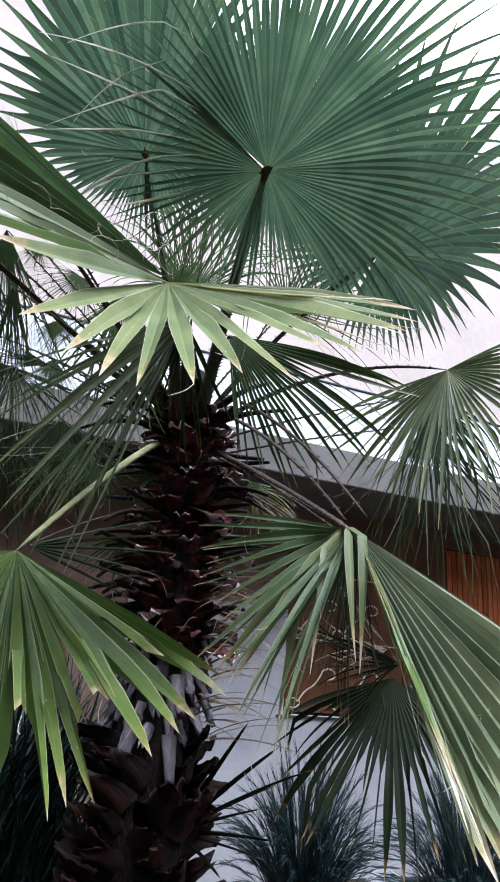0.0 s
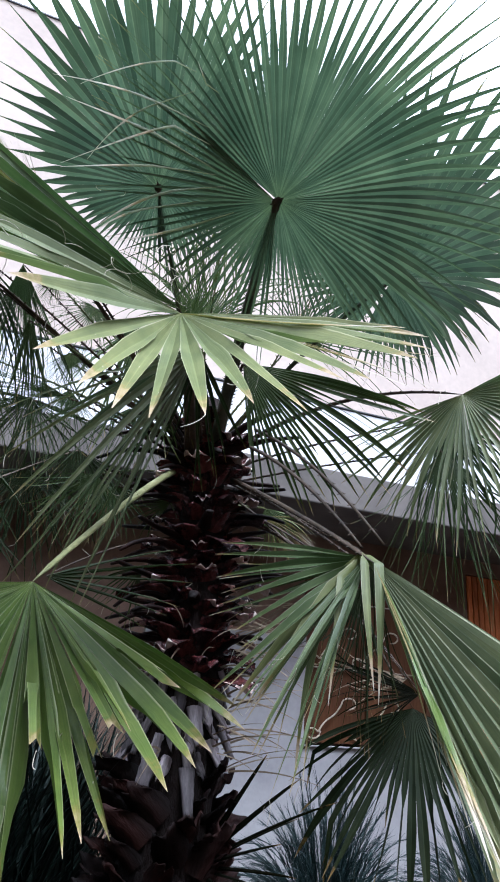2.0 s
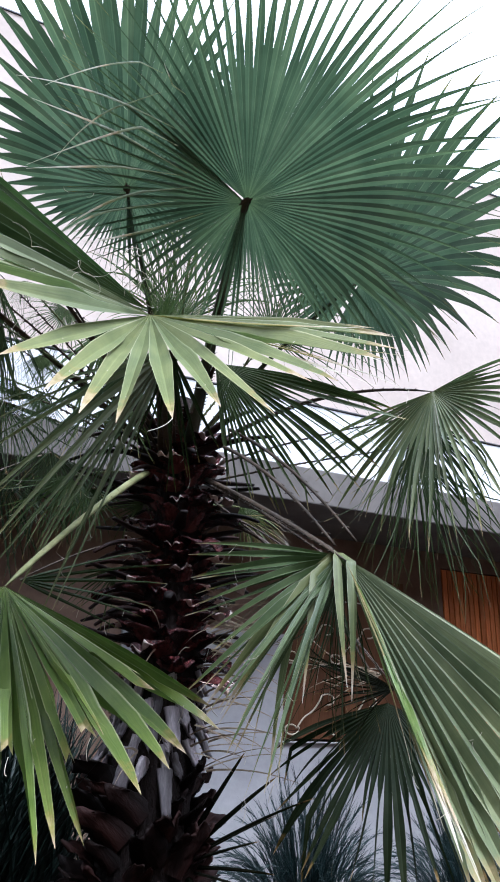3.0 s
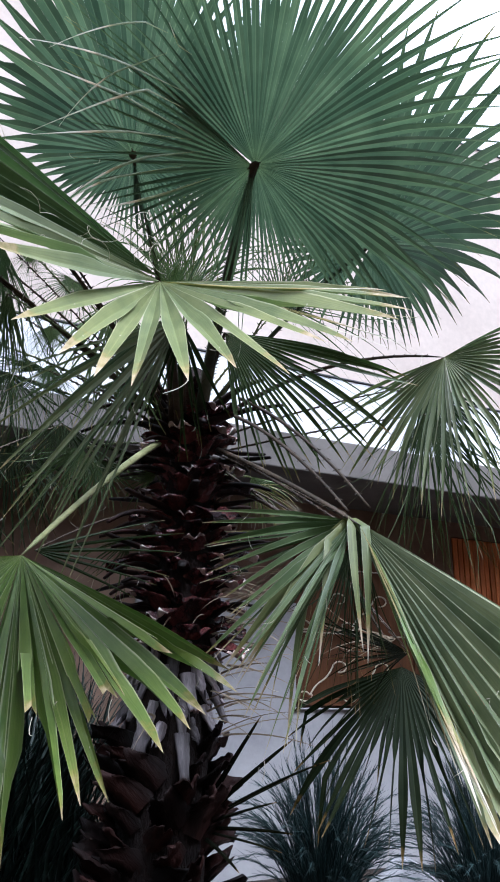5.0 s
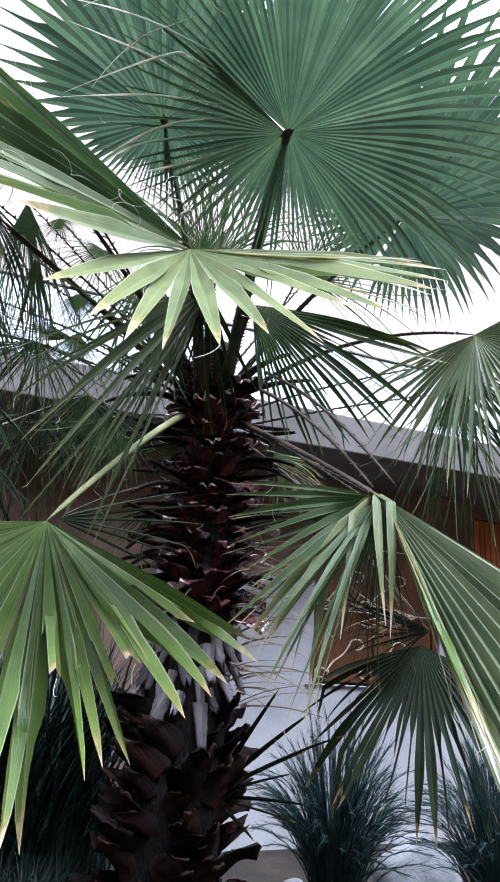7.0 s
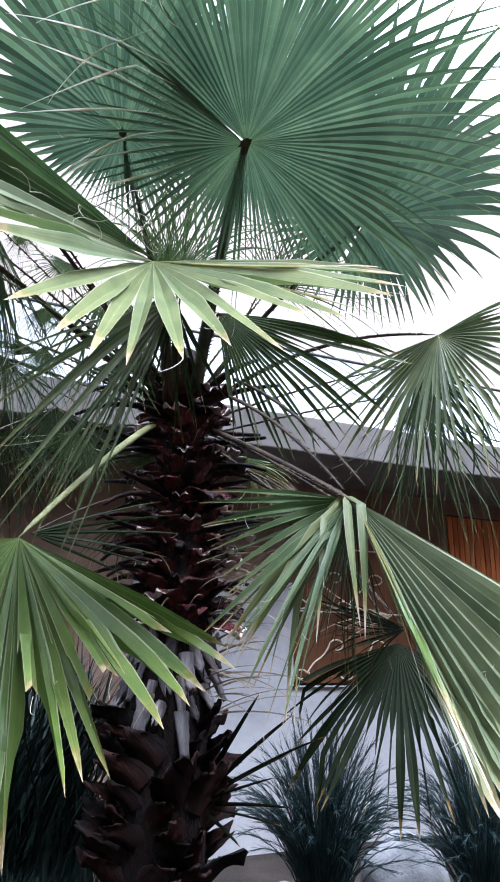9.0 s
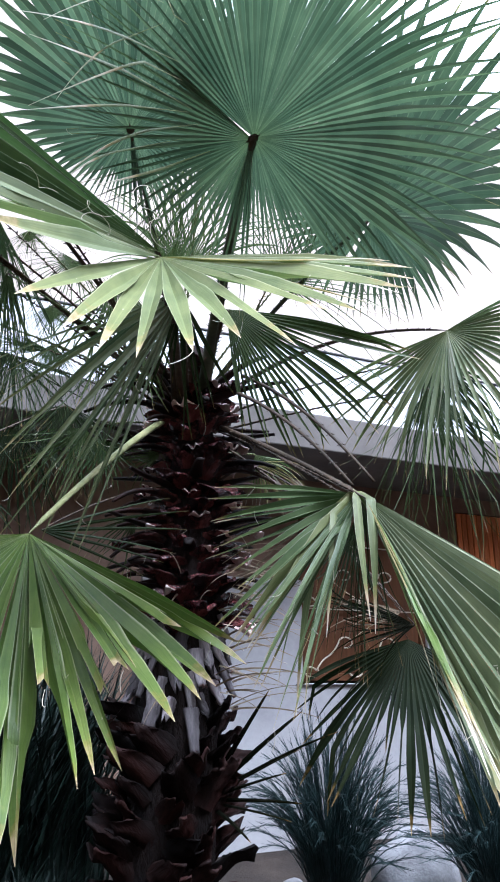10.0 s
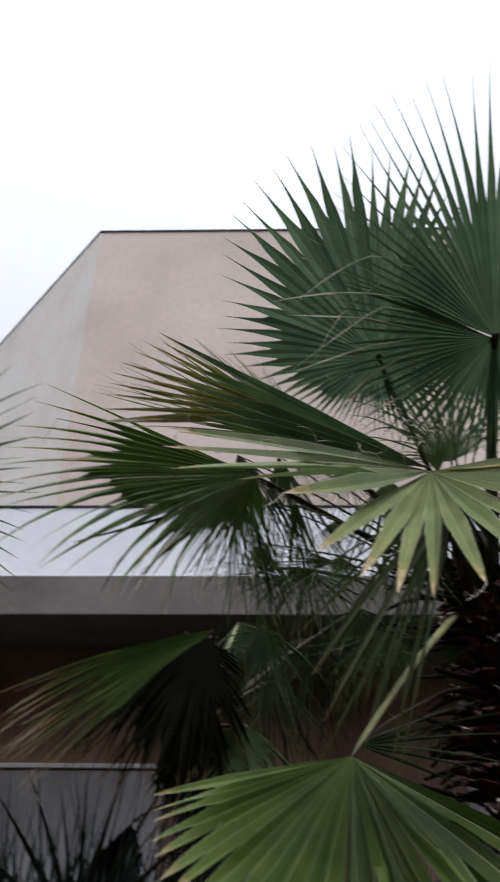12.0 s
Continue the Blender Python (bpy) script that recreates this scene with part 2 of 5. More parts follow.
def empty(name, at):
    ob = new(name)
    ob.location = at
    ob.empty_display_size = 0.1
    bpy.context.view_layer.update()
    return ob


def under(name, me, parent, label=""):
    """A part whose mesh is given in world coordinates, under a parent that may stand elsewhere."""
    ob = part(name, me, parent, label)
    ob.matrix_parent_inverse = Matrix.Translation(parent.location).inverted() if parent.parent is None else Matrix()
    return ob


def box(name, x0, x1, y0, y1, z0, z1, mat, bevel=0.008):
    bm = bmesh.new()
    bmesh.ops.create_cube(bm, size=1)
    for v in bm.verts:
        v.co = ((x0 + x1) / 2 + v.co.x * (x1 - x0), (y0 + y1) / 2 + v.co.y * (y1 - y0), (z0 + z1) / 2 + v.co.z * (z1 - z0))
    if bevel:
        bmesh.ops.bevel(bm, geom=bm.edges[:], offset=bevel, segments=2, affect='EDGES', profile=0.5)
    me = bpy.data.meshes.new(name)
    bm.to_mesh(me)
    bm.free()
    me.materials.append(mat)
    return me


def tube(points, radii, sides=6, flat=1.0):
    """Vertices and faces of a tapered tube along points; flat < 1 squeezes it along its second axis."""
    verts, faces = [], []
    pts = [Vector(p) for p in points]
    ref = Vector((0, 0, 1))
    for i, p in enumerate(pts):
        d = (pts[min(i + 1, len(pts) - 1)] - pts[max(i - 1, 0)]).normalized()
        a = d.cross(ref)
        a = a.normalized() if a.length > 1e-3 else Vector((1, 0, 0))
        b = a.cross(d).normalized()
        for k in range(sides):
            w = 2 * math.pi * k / sides
            verts.append(p + a * (math.cos(w) * radii[i]) + b * (math.sin(w) * radii[i] * flat))
    for i in range(len(pts) - 1):
        for k in range(sides):
            q = i * sides
            faces.append((q + k, q + (k + 1) % sides, q + sides + (k + 1) % sides, q + sides + k))
    faces.append(tuple(range(sides))[::-1])
    faces.append(tuple(range((len(pts) - 1) * sides, len(pts) * sides)))
    return verts, faces


def join(pieces):
    verts, faces = [], []
    for v, f in pieces:
        o = len(verts)
        verts += v
        faces += [tuple(i + o for i in q) for q in f]
    return verts, faces


def bezier(a, b, c, n):
    a, b, c = Vector(a), Vector(b), Vector(c)
    return [a * (1 - t) ** 2 + b * (2 * t * (1 - t)) + c * t * t for t in (i / (n - 1) for i in range(n))]


# ---- large structure ----
gv, gf = [], []
G = 60
for i in range(G + 1):
    for j in range(G + 1):
        gx, gy = ((2 * i / G - 1)), ((2 * j / G - 1))
        px, py = math.copysign(abs(gx) ** 3, gx) * 400 + 1.5, math.copysign(abs(gy) ** 3, gy) * 400 + 3.5
        rise = 0.03 * noise.noise((px * 1.7, py * 1.7, 0)) if abs(px) < 12 and abs(py) < 12 else 0
        gv.append((px, py, rise))
for i in range(G):
    for j in range(G):
        q = i * (G + 1) + j
        gf.append((q, q + G + 1, q + G + 2, q + 1))
ground = tagged(new("ground", mesh_of("ground", gv, gf, SOIL)), "dry brown bare garden soil", "ground", kind="structure")

WX0, WX1, WY = -7.0, 9.0, 6.0
# white lower wall, with the window opening and the shuttered opening
W0, W1, S0, S1 = 3.0, 4.36, 4.86, 6.8
wall = tagged(empty("wall_north", (1, WY, 0)), "white plastered lower house wall with weather stains", "wall", kind="structure")
Y1 = WY + 0.25
for x0, x1, z0, z1 in ((WX0, -0.9, -0.3, 2.2), (-0.9, 1.5, -0.3, 0.3), (1.5, W0, -0.3, 2.2), (W0, W1, -0.3, 1.28), (W1, S0, -0.3, 2.2), (S0, S1, -0.3, 1.25), (S1, WX1, -0.3, 2.2)):
    under("wall_section", box("wall_section", x0, x1, WY, Y1, z0, z1, PLASTER, 0), wall)
upper = tagged(empty("wall_upper", (1, WY, 2.2)), "beige brown plastered wall under the eaves", "wall", kind="structure")
for x0, x1, z0, z1 in ((WX0, -0.9, 2.2, 3.178), (-0.9, 1.5, 0.3, 3.178), (1.5, W0, 2.2, 3.178), (W0, W1, 2.8, 3.178), (W1, S0, 2.2, 3.178), (S0, S1, 3.02, 3.178), (S1, WX1, 2.2, 3.178)):
    under("wall_section", box("wall_section", x0, x1, WY + 0.06, Y1, z0, z1, BEIGE, 0), upper)
tagged(new("trim", box("trim", WX0, -0.9, WY - 0.03, WY + 0.057, 2.215, 2.25, WHITE, 0.006)), "thin white ledge along the top of the plaster", "ledge", kind="structure")
tagged(new("roof_slab", box("roof_slab", WX0, WX1, 5.1, 6.3, 3.18, 3.5, CONCRETE, 0.012)), "grey concrete eaves slab of the low wing", "roof slab", kind="structure")
tagged(new("parapet", box("parapet", WX0, WX1, 5.2, 5.4, 3.502, 4.14, WHITE, 0.01)), "white painted parapet above the concrete slab", "parapet", kind="structure")
tagged(new("parapet_coping", box("parapet_coping", WX0, WX1, 5.19, 5.41, 4.142, 4.156, DARK_METAL, 0.002)), "thin dark metal coping on the white parapet", "coping", kind="structure")
tagged(new("low_roof", box("low_roof", WX0, WX1, 5.402, 6.0, 3.502, 3.6, CONCRETE, 0)), "flat concrete roof behind the parapet", "roof", kind="structure")
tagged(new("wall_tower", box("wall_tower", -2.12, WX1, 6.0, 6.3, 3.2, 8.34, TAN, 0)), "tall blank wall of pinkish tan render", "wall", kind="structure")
# receding wall, turned back from the corner
cx, cy, ang = -2.12, 6.0, radians(48)
dx, dy = -math.cos(ang), math.sin(ang)
nx, ny = dy, -dx
far = 7.0
pv = [(cx, cy), (cx + dx * far, cy + dy * far), (cx + dx * far + nx * 0.3, cy + dy * far + ny * 0.3), (cx + 0.02, cy + 0.3)]
pv = [(x, y, z) for z in (3.6, 8.34) for x, y in pv]
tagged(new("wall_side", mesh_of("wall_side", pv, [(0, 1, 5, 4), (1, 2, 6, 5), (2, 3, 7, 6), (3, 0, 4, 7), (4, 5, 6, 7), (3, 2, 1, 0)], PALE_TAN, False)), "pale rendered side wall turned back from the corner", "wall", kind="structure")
tagged(new("roof_edge", box("roof_edge", -2.125, WX1, 5.985, 6.3, 8.342, 8.362, DARK_METAL, 0.002)), "thin dark roof edge on the tall wall", "roof edge", kind="structure")
ev = [(cx, cy - 0.015), (cx + dx * far, cy + dy * far - 0.015), (cx + dx * far + nx * 0.3, cy + dy * far + ny * 0.3), (cx + 0.02, cy + 0.3)]
ev = [(x, y, z) for z in (8.342, 8.362) for x, y in ev]
tagged(new("roof_edge", mesh_of("roof_edge", ev, [(0, 1, 5, 4), (1, 2, 6, 5), (2, 3, 7, 6), (3, 0, 4, 7), (4, 5, 6, 7), (3, 2, 1, 0)], DARK_METAL, False)), "thin dark roof edge on the side wall", "roof edge", kind="structure")

# unseen walls on the yard's other sides, added to block low sky light
tagged(new("blocker_south", box("blocker_south", -7.3, 9.3, -3.3, -3.0, -0.3, 7.0, BLOCKER, 0)), "plain unseen wall added to block sky light", "wall", kind="structure")
tagged(new("blocker_west", box("blocker_west", -7.3, -7.0, -2.998, 5.3, -0.3, 6.5, BLOCKER, 0)), "plain unseen side wall added to block sky light", "wall", kind="structure")
tagged(new("blocker_east", box("blocker_east", 9.0, 9.3, -2.998, 5.3, -0.3, 6.5, BLOCKER, 0)), "plain unseen side wall added to block sky light", "wall", kind="structure")

# ---- window with scroll grille, slatted shutter ----
window = tagged(empty("window_1", (3.6, WY, 1.3)), "brown wooden window with a cream scrolled iron grille", "window", kind="structure")
under("window_sill", box("window_sill", W0 - 0.07, W1 + 0.05, WY - 0.025, WY + 0.1, 1.282, 1.296, PLASTER, 0.006), window, "white sill")
WM = (W0 + W1) / 2
for nm, x0, x1, z0, z1 in (("stile", W0 + 0.002, W0 + 0.06, 1.317, 2.798), ("stile", W1 - 0.06, W1 - 0.002, 1.317, 2.798), ("rail", W0 + 0.062, W1 - 0.062, 2.74, 2.798), ("rail", W0 + 0.062, W1 - 0.062, 1.317, 1.38), ("stile", WM - 0.03, WM + 0.03, 1.382, 2.738)):
    under(nm, box(nm, x0, x1, WY + 0.03, WY + 0.11, z0, z1, WOOD, 0.005), window)
for x0, x1 in ((W0 + 0.062, WM - 0.032), (WM + 0.032, W1 - 0.062)):
    under("panel", box("panel", x0, x1, WY + 0.06, WY + 0.09, 1.382, 2.738, WOOD, 0.004), window)


def scroll(cx, cz, s, flip=1):
    pts = []
    for i in range(40):
        t = i / 39
        if t < 0.35:
            a = math.pi * 2.2 * (1 - t / 0.35)
            r = 0.035 + 0.02 * (1 - t / 0.35)
            pts.append((cx + flip * 1.5 * s * (-0.12 + r * math.cos(a)), WY + 0.012, cz + s * (-0.13 + r * math.sin(a))))
        elif t < 0.7:
            u = (t - 0.35) / 0.35
            pts.append((cx + flip * 1.5 * s * (-0.085 + 0.17 * u), WY + 0.012, cz + s * (-0.13 + 0.27 * u + 0.02 * math.sin(u * 6.28))))
        else:
            a = math.pi * (0.95 - 1.5 * (t - 0.7) / 0.3)
            pts.append((cx + flip * 1.5 * s * (0.135 + 0.05 * math.cos(a)), WY + 0.012, cz + s * (0.14 + 0.05 * math.sin(a))))
    return tube(pts, [0.008 * s] * 40, 6)


for cx_, cz_, fl in ((3.26, 1.52, 1), (3.72, 1.52, 1), (3.26, 2.14, 1), (3.72, 2.14, 1)):
    v, f = scroll(cx_, cz_, 0.95, fl)
    under("grille_scroll", mesh_of("grille_scroll", v, f, IRON), window, "cream painted iron scroll")
for z in (1.95, 2.55):
    v, f = tube([(W0 + 0.062, WY + 0.012, z), (W1 - 0.062, WY + 0.012, z)], [0.007, 0.007], 6)
    under("grille_bar", mesh_of("grille_bar", v, f, IRON), window, "cream painted iron bar")

shutter = tagged(empty("window_2", (5.8, WY, 1.25)), "orange stained window shutter of upright wooden slats", "shutter", kind="structure")
slat = box("slat", -0.028, 0.028, -0.012, 0.012, 0, 1.72, ORANGE, 0.004)
x = S0 + 0.04
while x < S1 - 0.03:
    s = new("slat", slat)
    s.parent = shutter
    s.location = (x - 5.8, 0.06 + random.uniform(-0.004, 0.004), 0.03)
    x += 0.066
for z0, z1 in ((1.252, 1.30), (2.10, 2.15), (2.96, 3.015)):
    under("rail", box("rail", S0 + 0.002, S1 - 0.002, WY + 0.085, WY + 0.13, z0, z1, ORANGE, 0.004), shutter)
tagged(new("wall_back", box("wall_back", 2.8, 7.0, WY + 0.252, WY + 0.3, 1.0, 3.2, BEIGE, 0)), "dark inner wall behind the windows", "wall", kind="structure")

# ---- the palm ----
palm = tagged(empty("palm_tree", (1.02, 3.7, 0)), "fan palm with a stubbly brown trunk and drooping green fronds", "palm tree")
AXIS = [(-0.1, 1.10, 3.62, 0.25), (0.8, 1.10, 3.62, 0.23), (1.35, 1.13, 3.66, 0.22), (1.75, 1.19, 3.72, 0.19), (2.3, 1.22, 3.8, 0.155), (2.95, 1.22, 3.86, 0.115), (3.3, 1.22, 3.87, 0.07)]


def axis(z):
    for a, b in zip(AXIS, AXIS[1:]):
        if z <= b[0]:
            t = (z - a[0]) / (b[0] - a[0])
            return [a[i] + (b[i] - a[i]) * t for i in (1, 2, 3)]
    return AXIS[-1][1:]


zs = [-0.1 + 3.4 * i / 26 for i in range(27)]
v, f = [], []
for z in zs:
    ax, ay, r = axis(z)
    for k in range(28):
        w = 2 * math.pi * k / 28
        rr = r * (0.92 + 0.12 * noise.noise((math.cos(w) * 3, math.sin(w) * 3, z * 4)))
        v.append((ax + rr * math.cos(w), ay + rr * math.sin(w), z))
for i in range(len(zs) - 1):
    for k in range(28):
        f.append((i * 28 + k, i * 28 + (k + 1) % 28, i * 28 + 28 + (k + 1) % 28, i * 28 + 28 + k))
f.append(tuple(range(26 * 28, 27 * 28)))
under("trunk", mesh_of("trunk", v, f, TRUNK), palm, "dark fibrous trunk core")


def boot_mesh(seed, length, width, mat, end_mat, cut, curl):
    """A leaf base: a thick scoop, wide where it clasps the trunk, torn or cut at its end. Points up along z, outer side towards -y."""
    rnd = random.Random(seed)
    rows, cols = 9, 8
    verts, faces, ends = [], [], []
    # a torn base ends in two points beside a notch
    jag = [0.12 - 0.5 * abs(abs(2 * j / cols - 1) - 0.55) + rnd.uniform(-0.12, 0.08) if not cut else rnd.uniform(-0.05, 0.05) for j in range(cols + 1)]
    for side in (0, 1):
        for i in range(rows + 1):
            t = i / rows
            wdt = width * ((1 - 0.45 * t ** 0.8) if cut else (1 - 0.4 * t ** 2))
            for j in range(cols + 1):
                u = 2 * j / cols - 1
                tt = t * (1 + jag[j] * t * t)
                out = 0.035 + curl * t * t - (0.016 if cut else 0.055) * u * u * (1 - 0.3 * t) + (0.006 if cut else 0.011) * rnd.uniform(-1, 1)
                thick = (0.03 if cut else 0.016) * (1 - 0.4 * abs(u)) * (1 - 0.3 * t)
                verts.append((u * wdt / 2, -out + side * thick, tt * length))
    n, w = (rows + 1) * (cols + 1), cols + 1
    for i in range(rows):
        for j in range(cols):
            q = i * w + j
            faces.append((q, q + 1, q + w + 1, q + w))
            ends.append(seed % 2 == 0 and i >= rows - 2 and not cut and seed < 20)
            faces.append((n + q + 1, n + q, n + q + w, n + q + w + 1))
            ends.append(False)
    for i in range(rows):
        for q, flip in ((i * w, False), (i * w + cols, True)):
            a = (q, q + w, n + q + w, n + q)
            faces.append(a[::-1] if flip else a)
            ends.append(False)
    for j in range(cols):
        q = rows * w + j
        faces.append((q, q + 1, n + q + 1, n + q))
        ends.append(cut or seed % 2 == 0)
    me = mesh_of("leaf_base", verts, faces, mat)
    me.materials.append(end_mat)
    me.polygons.foreach_set("material_index", [1 if e else 0 for e in ends])
    return me


RED = [boot_mesh(s, 0.16, 0.19, BOOT_RED, BOOT_END, False, 0.18 - 0.04 * (s % 3)) for s in range(7)]
GREY = [boot_mesh(20 + s, 0.17, 0.075, BOOT_GREY, BOOT_END, s % 2 == 0, 0.01 + 0.012 * (s % 3)) for s in range(5)]
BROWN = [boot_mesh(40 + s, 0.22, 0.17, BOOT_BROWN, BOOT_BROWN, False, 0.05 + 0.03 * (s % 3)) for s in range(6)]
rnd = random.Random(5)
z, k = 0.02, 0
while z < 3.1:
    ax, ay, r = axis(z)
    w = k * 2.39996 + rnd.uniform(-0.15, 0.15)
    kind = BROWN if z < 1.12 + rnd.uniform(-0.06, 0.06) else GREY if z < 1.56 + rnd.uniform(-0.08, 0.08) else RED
    ob = new("leaf_base", kind[rnd.randrange(len(kind))])
    ob.parent = palm
    s = rnd.uniform(0.75, 1.3) * (0.72 + 0.7 * r)
    down = kind is GREY
    roll = rnd.choice((-1, 1)) * rnd.uniform(18, 46) if kind is BROWN else rnd.uniform(-16, 16)
    tilt = rnd.uniform(26, 50) if kind is RED else rnd.uniform(4, 26) if kind is GREY else rnd.uniform(14, 32)
    # the outer side of the mesh is -y: turn it away from the trunk's axis
    m = Matrix.Translation((ax + 0.84 * r * math.cos(w), ay + 0.84 * r * math.sin(w), z + (0.12 if down else 0))) @ Matrix.Rotation(w + math.pi / 2, 4, 'Z') @ Matrix.Rotation(math.pi if down else 0, 4, 'Y') @ Matrix.Rotation(radians(tilt), 4, 'X') @ Matrix.Rotation(radians(roll), 4, 'Y')
    ob.matrix_parent_inverse = Matrix.Translation(palm.location).inverted()
    ob.matrix_basis = m @ Matrix.Diagonal((s, s, s * rnd.uniform(0.8, 1.2), 1))
    z += 0.0135 if kind is RED else 0.0075 if kind is GREY else 0.012
    k += 1
# dark curved stalk bases at the neck of the crown
for a, c, b in (((1.10, 3.78, 2.95), (0.97, 3.70, 3.11), (0.78, 3.67, 3.21)), ((1.10, 3.80, 2.90), (0.96, 3.72, 3.06), (0.80, 3.71, 3.13)), ((1.10, 3.82, 2.88), (0.89, 3.75, 3.05), (0.64, 3.82, 2.93)), ((1.10, 3.82, 2.82), (0.87, 3.77, 2.95), (0.58, 3.88, 2.80)), ((1.10, 3.84, 2.64), (0.84, 3.86, 2.72), (0.62, 3.89, 2.75)), ((1.30, 3.75, 2.99), (1.40, 3.60, 3.13), (1.55, 3.50, 3.16)), ((1.30, 3.76, 2.93), (1.45, 3.62, 3.01), (1.68, 3.50, 3.02))):
    pts = bezier(a, c, b, 12)
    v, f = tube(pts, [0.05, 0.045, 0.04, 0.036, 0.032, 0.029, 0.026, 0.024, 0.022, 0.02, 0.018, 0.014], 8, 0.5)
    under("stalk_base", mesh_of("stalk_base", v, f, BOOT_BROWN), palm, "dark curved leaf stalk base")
# broken stalk stubs standing out of the upper trunk
for i in range(58):
    z = 1.78 + 1.17 * i / 58
    ax, ay, r = axis(z)
    w = i * 2.39996 + 0.7 if i % 3 == 0 else radians(rnd.choice((165, 165, -15))) + rnd.uniform(-0.7, 0.7)
    o = Vector((math.cos(w), math.sin(w), 0))
    a = Vector((ax, ay, z)) + o * r
    ln = rnd.uniform(0.16, 0.4)
    pts = bezier(a, a + o * ln * 0.55 + Vector((0, 0, rnd.uniform(0.0, 0.08))), a + o * ln + Vector((0, 0, rnd.uniform(-0.08, 0.07))), 6)
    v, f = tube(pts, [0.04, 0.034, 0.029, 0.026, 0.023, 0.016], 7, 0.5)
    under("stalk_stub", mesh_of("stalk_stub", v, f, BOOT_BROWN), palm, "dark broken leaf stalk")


def strand(at, d, ln, wd, mat, name, label):
    """A thin dry strap hanging from the trunk."""
    v, f = [], []
    p, q = Vector(at), Vector(d).normalized()
    side = q.cross(Vector((0.3, -1, 0.2))).normalized()
    for i in range(9):
        t = i / 8
        w_ = wd * (1 - t) ** 0.7 + 0.0008
        v += [p - side * w_, p + Vector((0, -0.3 * w_, 0)), p + side * w_]
        q = (q + Vector((rnd.gauss(0, 0.03), rnd.gauss(0, 0.03), -0.06))).normalized()
        p = p + q * ln / 8
    for i in range(8):
        a = 3 * i
        f += [(a, a + 1, a + 4, a + 3), (a + 1, a + 2, a + 5, a + 4)]
    under(name, mesh_of(name, v, f, mat), palm, label)


for i in range(56):
    z = rnd.uniform(1.2, 2.1)
    ax, ay, r = axis(z)
    w = rnd.choice((rnd.uniform(-2.6, -0.2), rnd.uniform(-1.2, 0.2), rnd.uniform(-0.9, 0.3)))
    o = Vector((math.cos(w), math.sin(w), 0))
    strand(Vector((ax, ay, z)) + o * (r + 0.05), o * 0.8 + Vector((0, 0, rnd.uniform(-0.2, 0.5))), rnd.uniform(0.2, 0.5), rnd.uniform(0.002, 0.006), STRAW, "dry_strand", "thin dry straw-coloured leaf strand")


def leaf_dirs(tips, n):
    """Directions and lengths of 2 n + 1 rays evenly spread over the fan that the tip vectors describe."""
    vs = [Vector(t) for t in tips]
    arc = [0.0]
    for a, b in zip(vs, vs[1:]):
        arc.append(arc[-1] + a.angle(b))
    out = []
    for i in range(2 * n + 1):
        s = arc[-1] * i / (2 * n)
        j = 0
        while j < len(vs) - 2 and arc[j + 1] < s:
            j += 1
        t = (s - arc[j]) / max(arc[j + 1] - arc[j], 1e-6)
        a, b = vs[j], vs[j + 1]
        d = a.normalized().slerp(b.normalized(), t)
        out.append((d, a.length * (1 - t) + b.length * t))
    return out, arc[-1] / (2 * n)


def leaf_exact(tips):
    """One segment for each tip vector; the joints lie midway between neighbours."""
    vs = [Vector(t) for t in tips]
    ds = [v.normalized() for v in vs]
    first, last = ds[0] + (ds[0] - ds[1]) * 0.5, ds[-1] + (ds[-1] - ds[-2]) * 0.5
    mids = [first.normalized()] + [(a + b).normalized() for a, b in zip(ds, ds[1:])] + [last.normalized()]
    lens = [vs[0].length] + [(a.length + b.length) / 2 for a, b in zip(vs, vs[1:])] + [vs[-1].length]
    out = []
    for i, v in enumerate(vs):
        out += [(mids[i], lens[i]), (ds[i], v.length)]
    out.append((mids[-1], lens[-1]))
    return out, [max(0.03, mids[i].angle(mids[i + 1]) / 2) for i in range(len(vs))]


def thread(at, parent, rnd):
    """A thin whitish thread hanging loose from the edge of a leaf segment."""
    p, d = Vector(at), Vector((rnd.gauss(0, 0.4), rnd.gauss(0, 0.2), -1)).normalized()
    pts, bend, step = [], Vector((rnd.gauss(0, 0.14), rnd.gauss(0, 0.08), rnd.gauss(0, 0.08))), rnd.uniform(0.003, 0.008)
    for k in range(10):
        pts.append(p.copy())
        d = (d + bend).normalized()
        p = p + d * step
    v, f = tube(pts, [0.001] * 9 + [0.0005], 4)
    under("leaf_fibre", mesh_of("leaf_fibre", v, f, FIBRE), parent, "thin whitish leaf thread")


